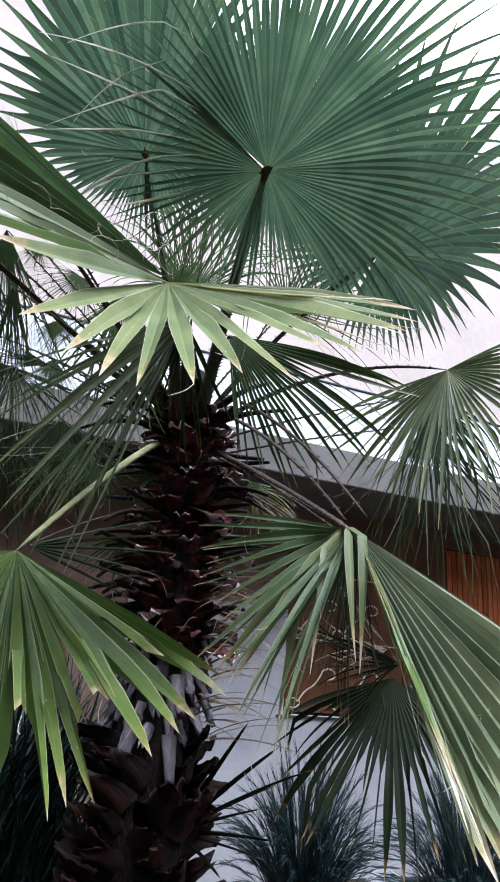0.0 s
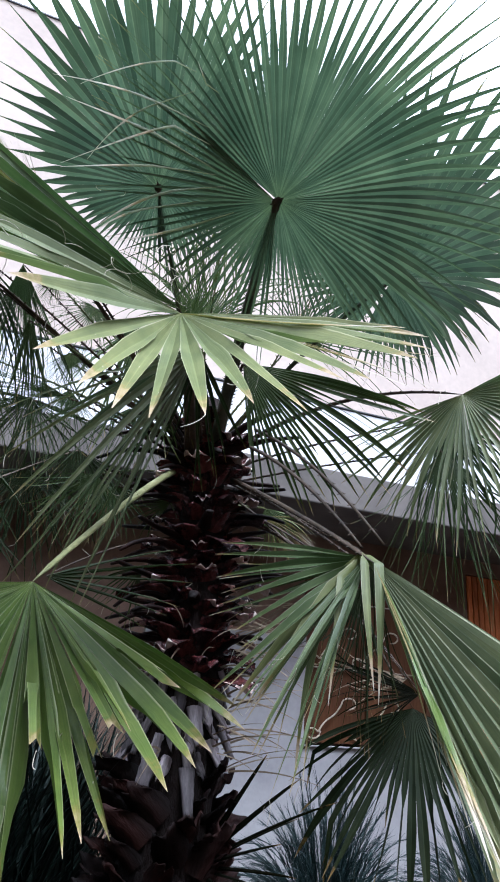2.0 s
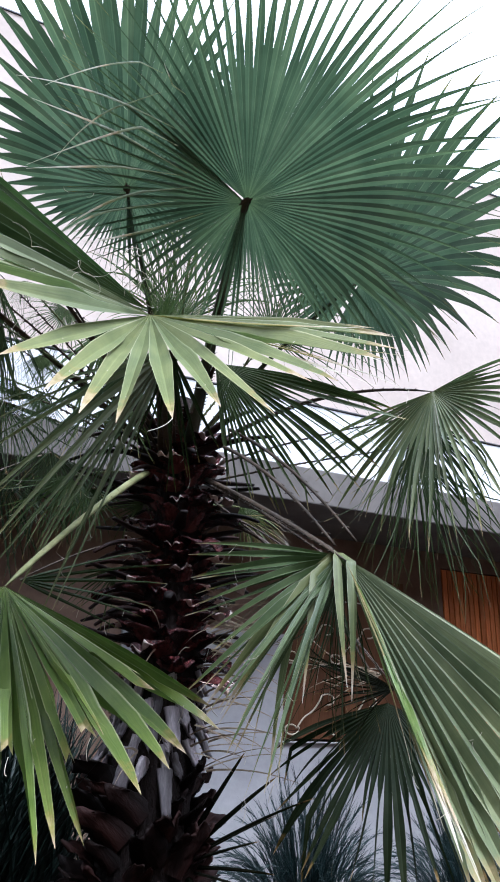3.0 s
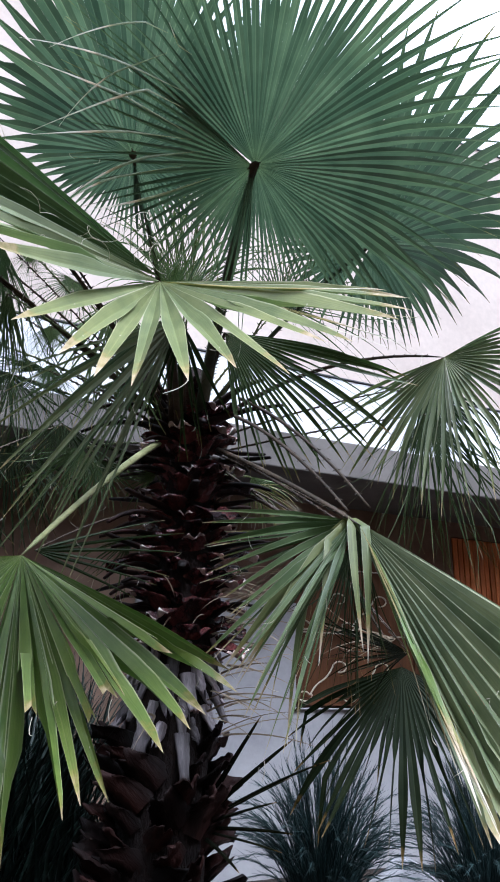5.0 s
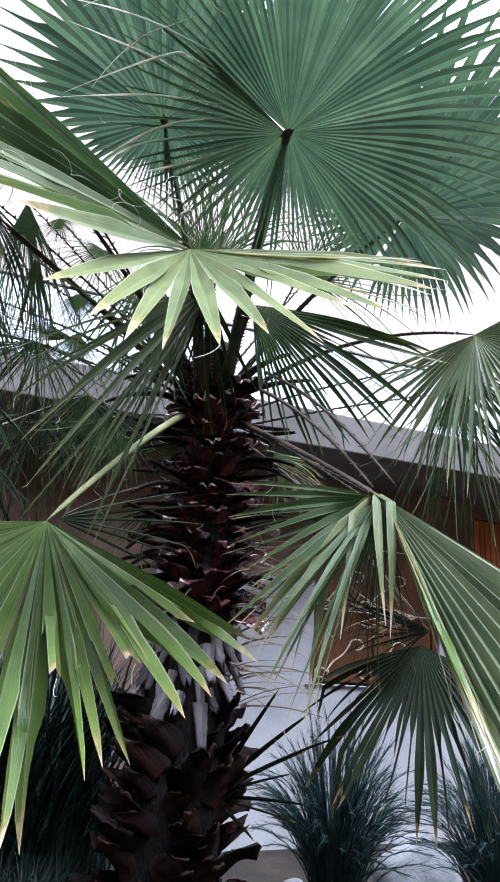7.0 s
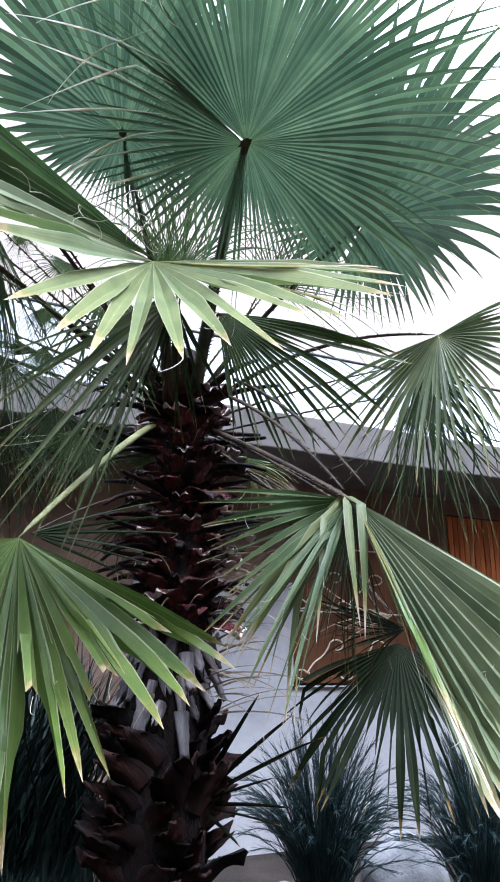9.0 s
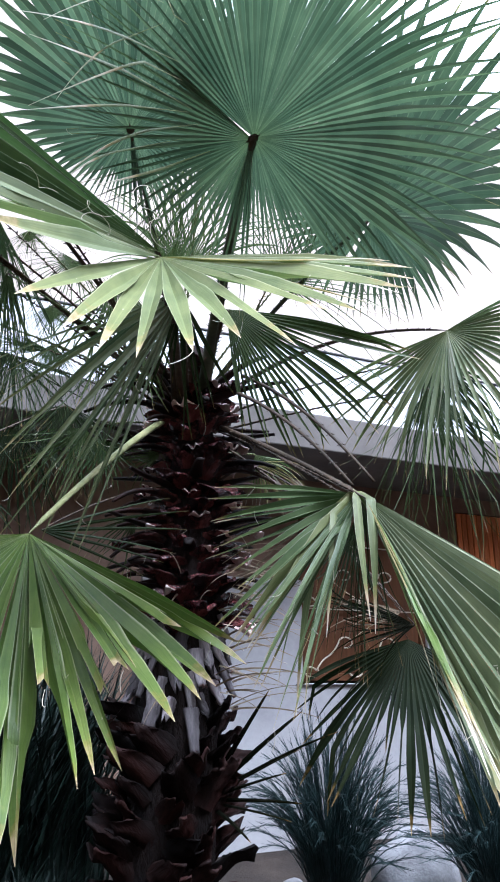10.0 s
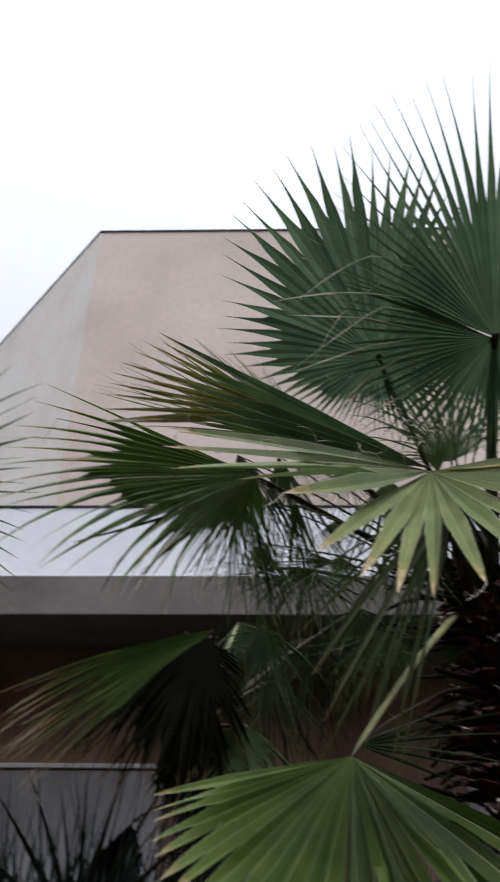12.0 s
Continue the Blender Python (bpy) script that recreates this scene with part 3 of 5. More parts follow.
def frond(root, hub, tips, n=30, fuse=0.5, droop=0.15, near=True, dry=0.0, seed=1, owner=None, thick=0.018, arch=0.1, mat=None, taper=1.1, fold=0.5, wmin=0.0, shade_tone=0.0, blue_tint=0.0, exact=False, mess=None, cuts=()):
    """A fan leaf: a spiny stalk from root to hub, and n folded segments, joined near the hub and free towards the ends; those in cuts end broken off, still wide."""
    rnd, wild = random.Random(seed), random.Random(seed + 500)
    owner = owner or palm
    mat = mat or LEAF
    hub = Vector(hub)
    mean = sum((Vector(t).normalized() for t in tips), Vector()) / len(tips)
    if root is None:
        root = hub - mean.normalized() * 0.5
        root.z = 0.02
    root = Vector(root)
    out = hub - root
    ctrl = root + out * 0.5 + Vector((0, 0, arch * out.length))
    pts = bezier(root, ctrl, hub, 16)
    pieces = [tube(pts, [thick * (1.25 - 0.75 * i / 15) * (1 if i < 15 else 0.25) for i in range(16)], 8, 0.6)]
    for i in range(2, 2 if cuts else 44):
        t = i / 46
        p = root * (1 - t) ** 2 + ctrl * (2 * t * (1 - t)) + hub * t * t
        d = out.normalized()
        side = d.cross(Vector((0, 0, 1))).normalized() * (1 if i % 2 else -1)
        rr = thick * (1.2 - 0.7 * t)
        pieces.append(tube([p + side * rr * 0.8, p + side * (rr + 0.014) + d * 0.01], [0.005, 0.0008], 4))
    v, f = join(pieces)
    stalk = under("frond", mesh_of("frond", v, f, PETIOLE_PALE if cuts else PETIOLE_SHADE if mat is FAN_LEAF else PETIOLE if thick > 0.025 or (mat is LEAF and blue_tint == 0 and shade_tone < 0.5) else PETIOLE_DARK), owner, "green fan leaf on a spiny stalk")
    knob = mean.normalized() if mean.length > 0.2 else out.normalized()
    v, f = tube([hub - out.normalized() * 0.05, hub - out.normalized() * 0.012, hub + knob * 0.01, hub + knob * 0.03], [thick * 0.4, thick * 0.5, thick * 0.35, 0.002], 8, 0.7)
    if dry == 0:
        under("stalk_joint", mesh_of("stalk_joint", v, f, PETIOLE_DARK), stalk)
    if mat is FAN_LEAF:
        # the pad where the segments meet
        face = sum((Vector(a).cross(Vector(b)) for a, b in zip(tips, tips[1:])), Vector()).normalized()
        ref = face.orthogonal().normalized()
        oth = face.cross(ref)
        v = [hub + face * (0.008 * math.cos(a)) + (ref * math.cos(b) + oth * math.sin(b)) * (0.019 * math.sin(a)) for a in (0.05, 0.8, 1.57, 2.34, 3.09) for b in (k * math.pi / 6 for k in range(12))]
        f = [(12 * r + k, 12 * r + (k + 1) % 12, 12 * r + 12 + (k + 1) % 12, 12 * r + 12 + k) for r in range(4) for k in range(12)]
        under("leaf_pad", mesh_of("leaf_pad", v, f, PETIOLE_DARK), stalk, "dark brown pad at the leaf's centre")
    rays, half = leaf_dirs(tips, n)
    halves = [half] * n
    if exact:
        rays, halves = leaf_exact(tips)
    G = Vector((0, 0, -1))
    S = 13
    shrink = 0.1
    stations = [0.003 + 0.997 * i / S for i in range(S + 1)]
    fz_list = fuse if isinstance(fuse, tuple) else (fuse, fuse)

    def fuse_at(i):
        t = i / n * (len(fz_list) - 1)
        j = min(int(t), len(fz_list) - 2)
        return fz_list[j] + (fz_list[j + 1] - fz_list[j]) * (t - j)

    fuses = [min(0.85, max(0.15, fuse_at(i) + rnd.uniform(-0.06, 0.06))) for i in range(n + 1)]
    fuses[0] = fuses[-1] = 0.35 if mat is FAN_LEAF else 0.12

    def trail(d, length, drop, sway, start, snap=2.0):
        p, res, last = hub.copy(), [], 0.0
        for s in stations:
            m_ = (s + last) / 2
            q = (d + G * (drop * max(0.0, m_ - 0.25) ** 1.6 * 2.2) + sway * max(0.0, m_ - start) ** 1.3)
            if m_ > snap:
                q = q * 0.35 + G
            q.normalize()
            p = p + q * (length * (s - last))
            res.append((p.copy(), q))
            last = s
        return res

    dr_list = droop if isinstance(droop, tuple) else (droop, droop)

    def droop_at(i):
        t = i / n * (len(dr_list) - 1)
        j = min(int(t), len(dr_list) - 2)
        return dr_list[j] + (dr_list[j + 1] - dr_list[j]) * (t - j)

    edges = [trail(rays[2 * i][0], rays[2 * i][1], droop_at(i), Vector(), 1) for i in range(n + 1)]
    allv, allf, alla, alld, allc = [], [], [], [], []
    for i in range(n):
        d, length = rays[2 * i + 1]
        half = halves[i]
        w = rays[2 * i][0].cross(rays[2 * i + 2][0])
        w = (w if w.length > 1e-6 else d.cross(G)).normalized()
        sway = Vector((rnd.gauss(0, 1), rnd.gauss(0, 1), rnd.gauss(0, 1))) * (mess if mess else 0.05 if exact else 0.42 if shade_tone >= 0.8 else 0.13 if mat is FAN_LEAF else 0.26)
        own = length * (1.0 if exact else rnd.uniform(0.95, 1.03) if mat is FAN_LEAF else rnd.uniform(0.9, 1.06))
        fl, fr_ = fuses[i], fuses[i + 1]
        fm = min(fl, fr_)
        snap = rnd.uniform(0.7, 0.9) if rnd.random() < 0.07 and not exact and mat is not FAN_LEAF else 2.0
        sag = droop_at(i + 0.5)
        twist = wild.gauss(0, 0.12 if mat is FAN_LEAF else 0.22 if exact else 0.75)
        slim = 1.0 if exact or mat is FAN_LEAF else wild.uniform(0.55, 1.1)
        if not exact and mat is not FAN_LEAF and wild.random() < 0.08:
            own *= wild.uniform(0.55, 0.8)
        core = trail(d, own, sag, Vector(), 1)
        free = trail(d, own, sag * rnd.uniform(0.6, 1.7), sway, fm, snap)
        verts, faces, along, across = [], [], [], []
        for k, s in enumerate(stations):
            blend = min(1.0, max(0.0, (s - fm) / 0.15))
            p = core[k][0].lerp(free[k][0], blend)
            q = free[k][1]
            lat = q.cross(w).normalized()
            lat = lat * math.cos(twist * blend) + q.cross(lat) * math.sin(twist * blend)
            width = half * min(s, fm + 0.05) * own
            row = []
            for edge, fz, sg in ((edges[i], fl, -1), (edges[i + 1], fr_, 1)):
                if s <= fz:
                    row.append(edge[k][0] + w * (0.5 * fold * half * s * own))
                else:
                    top = max(fz, wmin)
                    hw = slim * half * own * min(s, top) * (0.95 - 0.25 * s if i in cuts else min(1.0, max(0.0, (1 - s) / (1 - top))) ** taper) * (1 - shrink * min(1, (s - fz) / 0.2)) + 0.0007
                    sign = sg if lat.dot(rays[2 * i + 2][0] - rays[2 * i][0]) > 0 else -sg
                    row.append(p + lat * (sign * hw) + w * (0.5 * fold * hw))
            dip = p - w * (fold * 1.1 * width * (1 - 0.75 * blend) * min(1, (1.02 - s) * 3))
            if i in cuts and k == S:
                row[0], row[1] = row[0] - q * (0.03 * own), row[1] + q * (0.02 * own)
                dip = dip - q * (0.045 * own)
            verts += [row[0], dip, dip, row[1]]
            along += [s, s, s, s]
            across += [-1.0, 0.0, 0.0, 1.0]
        for k in range(S):
            q = 4 * k
            faces += [(q, q + 1, q + 5, q + 4), (q + 2, q + 3, q + 7, q + 6)]
        own_dry = 0.0 if i in cuts else dry * 0.28 * rnd.uniform(0.2, 0.8) if exact else dry * 0.28 * rnd.uniform(0.2, 1.3) + (rnd.uniform(0.08, 0.25) if rnd.random() < 0.1 * (dry > 0.1) else 0)
        if near:
            me = mesh_of("leaf_segment", verts, faces, mat, True, {"along": along, "across": across, "dry": [own_dry] * len(verts), "shade_tone": [shade_tone] * len(verts), "blue_tint": [blue_tint] * len(verts)})
            under("leaf_segment", me, stalk)
            if exact and wild.random() < 0.6:
                thread(free[wild.choice((9, 11, 13))][0], stalk, wild)
        else:
            o = len(allv)
            allv += verts
            allf += [tuple(a + o for a in q) for q in faces]
            alla += along
            allc += across
            alld += [own_dry] * len(verts)
    if not near:
        under("blade", mesh_of("blade", allv, allf, mat, True, {"along": alla, "across": allc, "dry": alld, "shade_tone": [shade_tone] * len(allv), "blue_tint": [blue_tint] * len(allv)}), stalk)
    return stalk


# bare spiny stalks of older leaves, bent out over the trunk's top
for a, c, b in (((1.29, 3.29, 2.81), (1.45, 2.96, 2.60), (1.52, 2.54, 2.16)), ((1.32, 3.30, 2.92), (1.54, 2.99, 2.70), (1.67, 2.61, 2.21))):
    pts = bezier(a, c, b, 14)
    pieces = [tube(pts, [0.017 - 0.0006 * i for i in range(14)], 7, 0.6)]
    for i in range(1, 13):
        for sg in (-1, 1):
            d = (pts[i + 1] - pts[i]).normalized()
            o = d.cross(Vector((0, -1, 0.3))).normalized() * sg
            pieces.append(tube([pts[i] + o * 0.008, pts[i] + o * 0.026 + d * 0.008], [0.005, 0.001], 4))
    v, f = join(pieces)
    under("old_stalk", mesh_of("old_stalk", v, f, PETIOLE_DARK), palm, "dark spiny bare leaf stalk")


# ---- small palm further along the bed ----
SX, SY = -1.79, 2.21
small = tagged(empty("small_palm", (SX, SY, 0)), "small slim fan palm with a single green frond", "palm tree")
v, f = tube([(SX, SY, -0.05), (SX + 0.02, SY, 0.7), (SX + 0.01, SY + 0.01, 1.4), (SX, SY, 1.95)], [0.1, 0.08, 0.07, 0.03], 12)
under("trunk", mesh_of("trunk", v, f, TRUNK), small, "dark fibrous slim trunk")

# ---- young palm beside the large one ----
YX, YY = -0.42, 3.51
young = tagged(empty("young_palm", (YX, YY, 0)), "smaller fan palm with a dense skirt of old fronds coloured dark for shade", "palm tree")
v, f = tube([(YX, YY, -0.05), (YX, YY - 0.02, 0.7), (YX + 0.02, YY - 0.03, 1.4), (YX + 0.02, YY - 0.04, 2.15)], [0.15, 0.13, 0.11, 0.06], 14)
under("trunk", mesh_of("trunk", v, f, TRUNK), young, "dark fibrous slim trunk")
rnd = random.Random(11)
for i in range(9):
    w = i * 2.39996 + 0.4
    o = Vector((math.cos(w), math.sin(w), 0))
    side = Vector((-o.y, o.x, 0))
    hub = Vector((YX, YY - 0.03, 1.75)) + o * rnd.uniform(0.2, 0.32) + Vector((0, 0, -0.05 * i))
    L = rnd.uniform(0.55, 0.7)
    low = Vector((0, 0, -1))
    tips = [tuple((o * a + side * b + low * c) * L) for a, b, c in ((0.1, 0.85, 0.5), (0.4, 0.6, 0.7), (0.5, 0.3, 0.8), (0.5, 0, 0.85), (0.5, -0.3, 0.8), (0.4, -0.6, 0.7), (0.1, -0.85, 0.5))]
    frond((YX, YY - 0.03, 1.8), hub, tips, n=26, fuse=0.6, droop=0.5, seed=200 + i, owner=young, arch=0.15, thick=0.012, near=False, mat=SHADED_OLD_LEAF)

frond((1.25, 3.76, 2.98), (0.98, 2.35, 3.61),
      [(-0.86, -0.21, 0.235), (-0.88, -0.30, 0.24), (-0.80, -0.46, 0.36), (-0.59, -0.84, 0.57), (-0.27, -0.94, 0.56), (0.11, -1.00, 0.52), (0.50, -0.99, 0.38), (0.92, -0.75, 0.06), (0.98, -0.47, -0.26), (0.99, -0.14, -0.49), (0.79, 0.20, -0.56), (0.46, 0.46, -0.45), (0.23, 0.56, -0.34), (0.17, 0.58, -0.33)],
      n=68, fuse=(0.4, 0.42, 0.42, 0.54, 0.56, 0.56, 0.56, 0.52, 0.58, 0.58, 0.5, 0.42, 0.38, 0.36), droop=(0.1, 0.1, 0.12, 0.2, 0.3, 0.45, 0.5, 0.3), thick=0.03, dry=0, blue_tint=0.55, fold=0.3, taper=1.7, mat=FAN_LEAF, seed=72)
frond((1.24, 3.76, 2.97), (0.97, 2.35, 3.60),
      [(0.28, 0.78, -0.41), (0.23, 0.77, -0.42), (0.17, 0.76, -0.42), (0.11, 0.73, -0.40), (0.05, 0.71, -0.39), (-0.01, 0.69, -0.38), (-0.07, 0.66, -0.36), (-0.13, 0.64, -0.35), (-0.19, 0.61, -0.35), (-0.25, 0.59, -0.34), (-0.32, 0.56, -0.33), (-0.39, 0.53, -0.30), (-0.45, 0.48, -0.27), (-0.52, 0.44, -0.25), (-0.59, 0.41, -0.24), (-0.64, 0.37, -0.23), (-0.67, 0.32, -0.20), (-0.69, 0.26, -0.18), (-0.72, 0.21, -0.14), (-0.75, 0.17, -0.10), (-0.77, 0.12, -0.06), (-0.79, 0.08, -0.02), (-0.80, 0.03, 0.02), (-0.82, -0.02, 0.06), (-0.84, -0.08, 0.10), (-0.85, -0.13, 0.14), (-0.86, -0.18, 0.17), (-0.87, -0.24, 0.21), (-0.88, -0.28, 0.24)],
      n=29, exact=True, fuse=(0.34, 0.3, 0.32, 0.38, 0.36, 0.34, 0.34, 0.36, 0.4), droop=0.1, thick=0.028, dry=0, blue_tint=0.4, fold=0.35, taper=1.15, wmin=0.36, mess=0.2, mat=FAN_LEAF, seed=172)
frond((1.12, 3.81, 3.03), (0.50, 2.65, 3.73),
      [(0.25, 0.45, -0.27), (0.05, 0.42, -0.27), (-0.09, 0.28, -0.27), (-0.45, 0.14, -0.22), (-0.78, -0.16, -0.00), (-0.79, -0.34, 0.19), (-0.74, -0.53, 0.37), (-0.56, -0.73, 0.54), (-0.29, -0.81, 0.59), (-0.01, -0.78, 0.65), (0.31, -0.61, 0.58), (0.47, -0.21, 0.31), (0.49, 0.24, -0.06), (0.30, 0.42, -0.24), (0.15, 0.47, -0.27)],
      n=74, fuse=(0.4, 0.5, 0.6, 0.66, 0.7, 0.68, 0.66, 0.6, 0.5, 0.4), droop=0.15, dry=0, blue_tint=0.66, fold=0.26, taper=1.9, mat=FAN_LEAF, seed=73)
frond((1.10, 3.71, 2.88), (0.55, 2.17, 2.81),
      [(-0.93, -0.55, -0.13), (-0.93, -0.60, -0.24), (-0.88, -0.66, -0.33), (-0.70, -0.72, -0.40), (-0.58, -0.74, -0.50)],
      n=5, exact=True, fuse=(0.55, 0.5, 0.42, 0.45), droop=0.02, dry=0.4, arch=0.12, taper=0.62, fold=0.6, wmin=0.55, blue_tint=0.35, mat=PALE_LEAF, seed=74)
frond((1.10, 3.71, 2.88), (0.55, 2.17, 2.81),
      [(-0.49, -0.68, -0.61), (-0.39, -0.74, -0.68), (-0.33, -0.78, -0.75), (-0.24, -0.83, -0.77), (-0.14, -0.87, -0.76), (-0.04, -0.90, -0.72), (0.07, -0.91, -0.71), (0.17, -0.89, -0.61), (0.27, -0.87, -0.57), (0.42, -0.83, -0.46), (0.55, -0.72, -0.34), (0.60, -0.64, -0.25), (0.65, -0.55, -0.17), (0.62, -0.50, -0.13)],
      n=14, exact=True, fuse=(0.45, 0.5, 0.46, 0.44, 0.5, 0.55, 0.5, 0.5), droop=0.02, dry=0.36, arch=0.12, taper=0.68, fold=0.55, wmin=0.6, mat=PALE_LEAF, seed=74)
frond((1.08, 3.76, 2.88), (0.54, 2.16, 2.82),
      [(-1.00, -0.39, 0.32), (-0.95, -0.35, 0.26), (-0.98, -0.36, 0.17), (-0.93, -0.38, 0.08), (-0.87, -0.38, 0.01), (-0.90, -0.43, -0.10)],
      n=6, exact=True, fuse=(0.7, 0.6, 0.6), droop=0.02, dry=0.3, arch=0.12, taper=0.8, fold=0.9, wmin=0.5, blue_tint=0.45, seed=81)
frond((1.12, 3.96, 2.88), (0.235, 2.60, 1.868),
      [(-0.70, -0.10, -0.14), (-0.70, -0.14, -0.19), (-0.69, -0.19, -0.22), (-0.68, -0.23, -0.28), (-0.66, -0.28, -0.32), (-0.63, -0.35, -0.38), (-0.59, -0.42, -0.41), (-0.56, -0.46, -0.47), (-0.52, -0.51, -0.50), (-0.48, -0.58, -0.55), (-0.43, -0.65, -0.58), (-0.36, -0.72, -0.64), (-0.30, -0.80, -0.69), (-0.22, -0.88, -0.72), (-0.14, -0.95, -0.76), (-0.08, -0.89, -0.83), (-0.04, -0.90, -0.83), (-0.01, -0.87, -0.49), (0.07, -0.92, -0.69), (0.12, -0.86, -0.67), (0.18, -0.86, -0.66), (0.14, -0.85, -0.50), (0.18, -0.82, -0.45), (0.20, -0.85, -0.44), (0.29, -0.90, -0.56), (0.40, -0.75, -0.52), (0.48, -0.65, -0.49), (0.40, -0.47, -0.33), (0.66, -0.43, -0.43), (0.63, -0.45, -0.35)],
      n=30, exact=True, fuse=(0.7, 0.7, 0.7, 0.7, 0.7, 0.68, 0.66, 0.66, 0.7, 0.78), droop=0.02, dry=0.16, thick=0.024, arch=0.04, taper=0.5, wmin=0.62, fold=0.75, cuts=(17, 21, 22, 27), mat=YELLOW_LEAF, seed=75)
frond((1.36, 3.76, 2.78), (1.38, 2.27, 2.05),
      [(-0.42, 0.45, 0.11), (-0.45, 0.45, 0.04), (-0.45, 0.39, -0.05), (-0.43, 0.32, -0.16), (-0.43, 0.23, -0.28), (-0.44, 0.14, -0.37), (-0.55, 0.08, -0.51), (-0.53, -0.01, -0.59), (-0.49, -0.05, -0.55), (-0.51, -0.15, -0.67), (-0.49, -0.27, -0.78), (-0.48, -0.16, -0.61), (-0.47, -0.33, -0.76), (-0.45, -0.37, -0.73), (-0.39, -0.31, -0.60), (-0.33, -0.29, -0.46)],
      n=16, exact=True, fuse=(0.22, 0.25, 0.25, 0.3), droop=0.06, dry=0.25, arch=0.02, taper=0.85, wmin=0.4, fold=0.9, blue_tint=0.3, seed=76)
frond((1.36, 3.78, 2.78), (1.44, 2.41, 2.06),
      [(-0.43, 0.34, -0.00), (-0.50, 0.30, -0.19), (-0.51, 0.16, -0.40), (-0.50, 0.01, -0.58), (-0.49, -0.16, -0.72), (-0.44, -0.24, -0.81), (-0.35, -0.27, -0.68)],
      n=17, fuse=0.2, droop=0.15, dry=0.4, arch=0.02, taper=0.8, wmin=0.34, mess=0.2, shade_tone=0.4, blue_tint=0.2, thick=0.011, seed=83)
frond((1.38, 3.78, 2.78), (1.38, 2.24, 2.04),
      [(-0.10, -0.75, -0.94), (-0.09, -0.79, -0.96), (-0.06, -0.81, -0.96), (-0.03, -0.84, -0.95), (0.01, -0.85, -0.92), (0.06, -0.86, -0.88), (0.11, -0.86, -0.84), (0.16, -0.86, -0.79), (0.21, -0.84, -0.74), (0.24, -0.83, -0.68), (0.29, -0.81, -0.63), (0.32, -0.78, -0.59), (0.36, -0.75, -0.54)],
      n=13, exact=True, fuse=(0.8, 0.82, 0.85, 0.85), droop=0.03, dry=0.2, arch=0.02, taper=0.8, fold=0.85, blue_tint=0.7, mat=PALE_LEAF, seed=83)
frond((1.40, 3.84, 3.00), (2.26, 2.76, 3.13),
      [(-0.45, 0.58, -0.16), (-0.53, 0.60, -0.39), (-0.39, 0.42, -0.61), (-0.29, 0.21, -0.71), (-0.20, 0.05, -0.82), (-0.12, -0.12, -0.87), (-0.12, -0.26, -0.84), (0.02, -0.41, -0.79), (0.15, -0.54, -0.46), (0.20, -0.60, -0.19), (0.23, -0.55, 0.14)],
      n=36, fuse=(0.3, 0.4, 0.38, 0.36, 0.42, 0.4), blue_tint=0.45, droop=0.16, dry=0.08, arch=0.2, taper=0.7, wmin=0.5, mess=0.34, fold=0.8, mat=PALE_LEAF, seed=77)
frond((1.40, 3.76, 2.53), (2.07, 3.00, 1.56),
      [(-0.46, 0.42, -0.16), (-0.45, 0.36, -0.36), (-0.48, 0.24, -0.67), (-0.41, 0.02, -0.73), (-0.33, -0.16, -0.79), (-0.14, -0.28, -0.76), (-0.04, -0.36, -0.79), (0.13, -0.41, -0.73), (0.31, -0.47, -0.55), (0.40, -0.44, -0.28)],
      n=28, fuse=0.42, droop=0.25, dry=0.1, arch=0.3, taper=0.8, wmin=0.66, fold=0.4, mess=0.26, shade_tone=0.4, mat=SHADED_LEAF, seed=78)
frond((1.32, 3.91, 3.03), (1.80, 2.71, 3.67),
      [(-0.01, 0.62, -0.19), (-0.48, 0.17, 0.36), (-0.37, -0.44, 0.73), (-0.12, -0.82, 0.73), (0.14, -0.94, 0.58), (0.38, -0.96, 0.34), (0.53, -0.82, 0.01), (0.56, -0.62, -0.21), (0.44, -0.40, -0.32), (0.38, -0.16, -0.46), (0.35, 0.04, -0.50), (0.23, 0.23, -0.44), (0.12, 0.40, -0.36), (0.03, 0.56, -0.24)],
      n=58, fuse=0.6, droop=(0.3, 0.1, 0.1, 0.15, 0.3, 0.7, 0.9, 0.8, 0.5), dry=0, blue_tint=0.62, fold=0.2, taper=1.2, mat=FAN_LEAF, seed=83)
frond((1.04, 3.86, 2.93), (-0.13, 2.73, 3.10),
      [(0.19, 0.30, -0.29), (-0.03, 0.25, -0.42), (-0.18, 0.17, -0.53), (-0.37, 0.05, -0.55), (-0.55, -0.07, -0.59), (-0.74, -0.26, -0.51), (-0.96, -0.47, -0.46), (-1.09, -0.60, -0.34), (-1.07, -0.68, -0.19), (-0.96, -0.65, -0.04), (-0.78, -0.56, 0.11)],
      n=56, fuse=(0.3, 0.35, 0.45, 0.6, 0.6), droop=(0.1, 0.8, 0.9, 0.8, 0.3, 0.05), dry=0.4, taper=0.9, arch=0.03, shade_tone=0.12, fold=1, mat=YELLOW_LEAF, seed=81)
frond((1.08, 3.86, 3.01), (0.17, 2.78, 3.30),
      [(-0.98, -0.48, -0.13), (-0.96, -0.53, -0.06), (-0.93, -0.58, 0.02), (-0.86, -0.61, 0.08), (-0.76, -0.59, 0.17), (-0.64, -0.55, 0.22), (-0.48, -0.43, 0.27), (-0.25, -0.31, 0.28)],
      n=40, fuse=0.5, droop=0.06, dry=0.7, arch=0.03, wmin=0.4, taper=0.8, fold=0.9, mat=YELLOW_LEAF, seed=88)
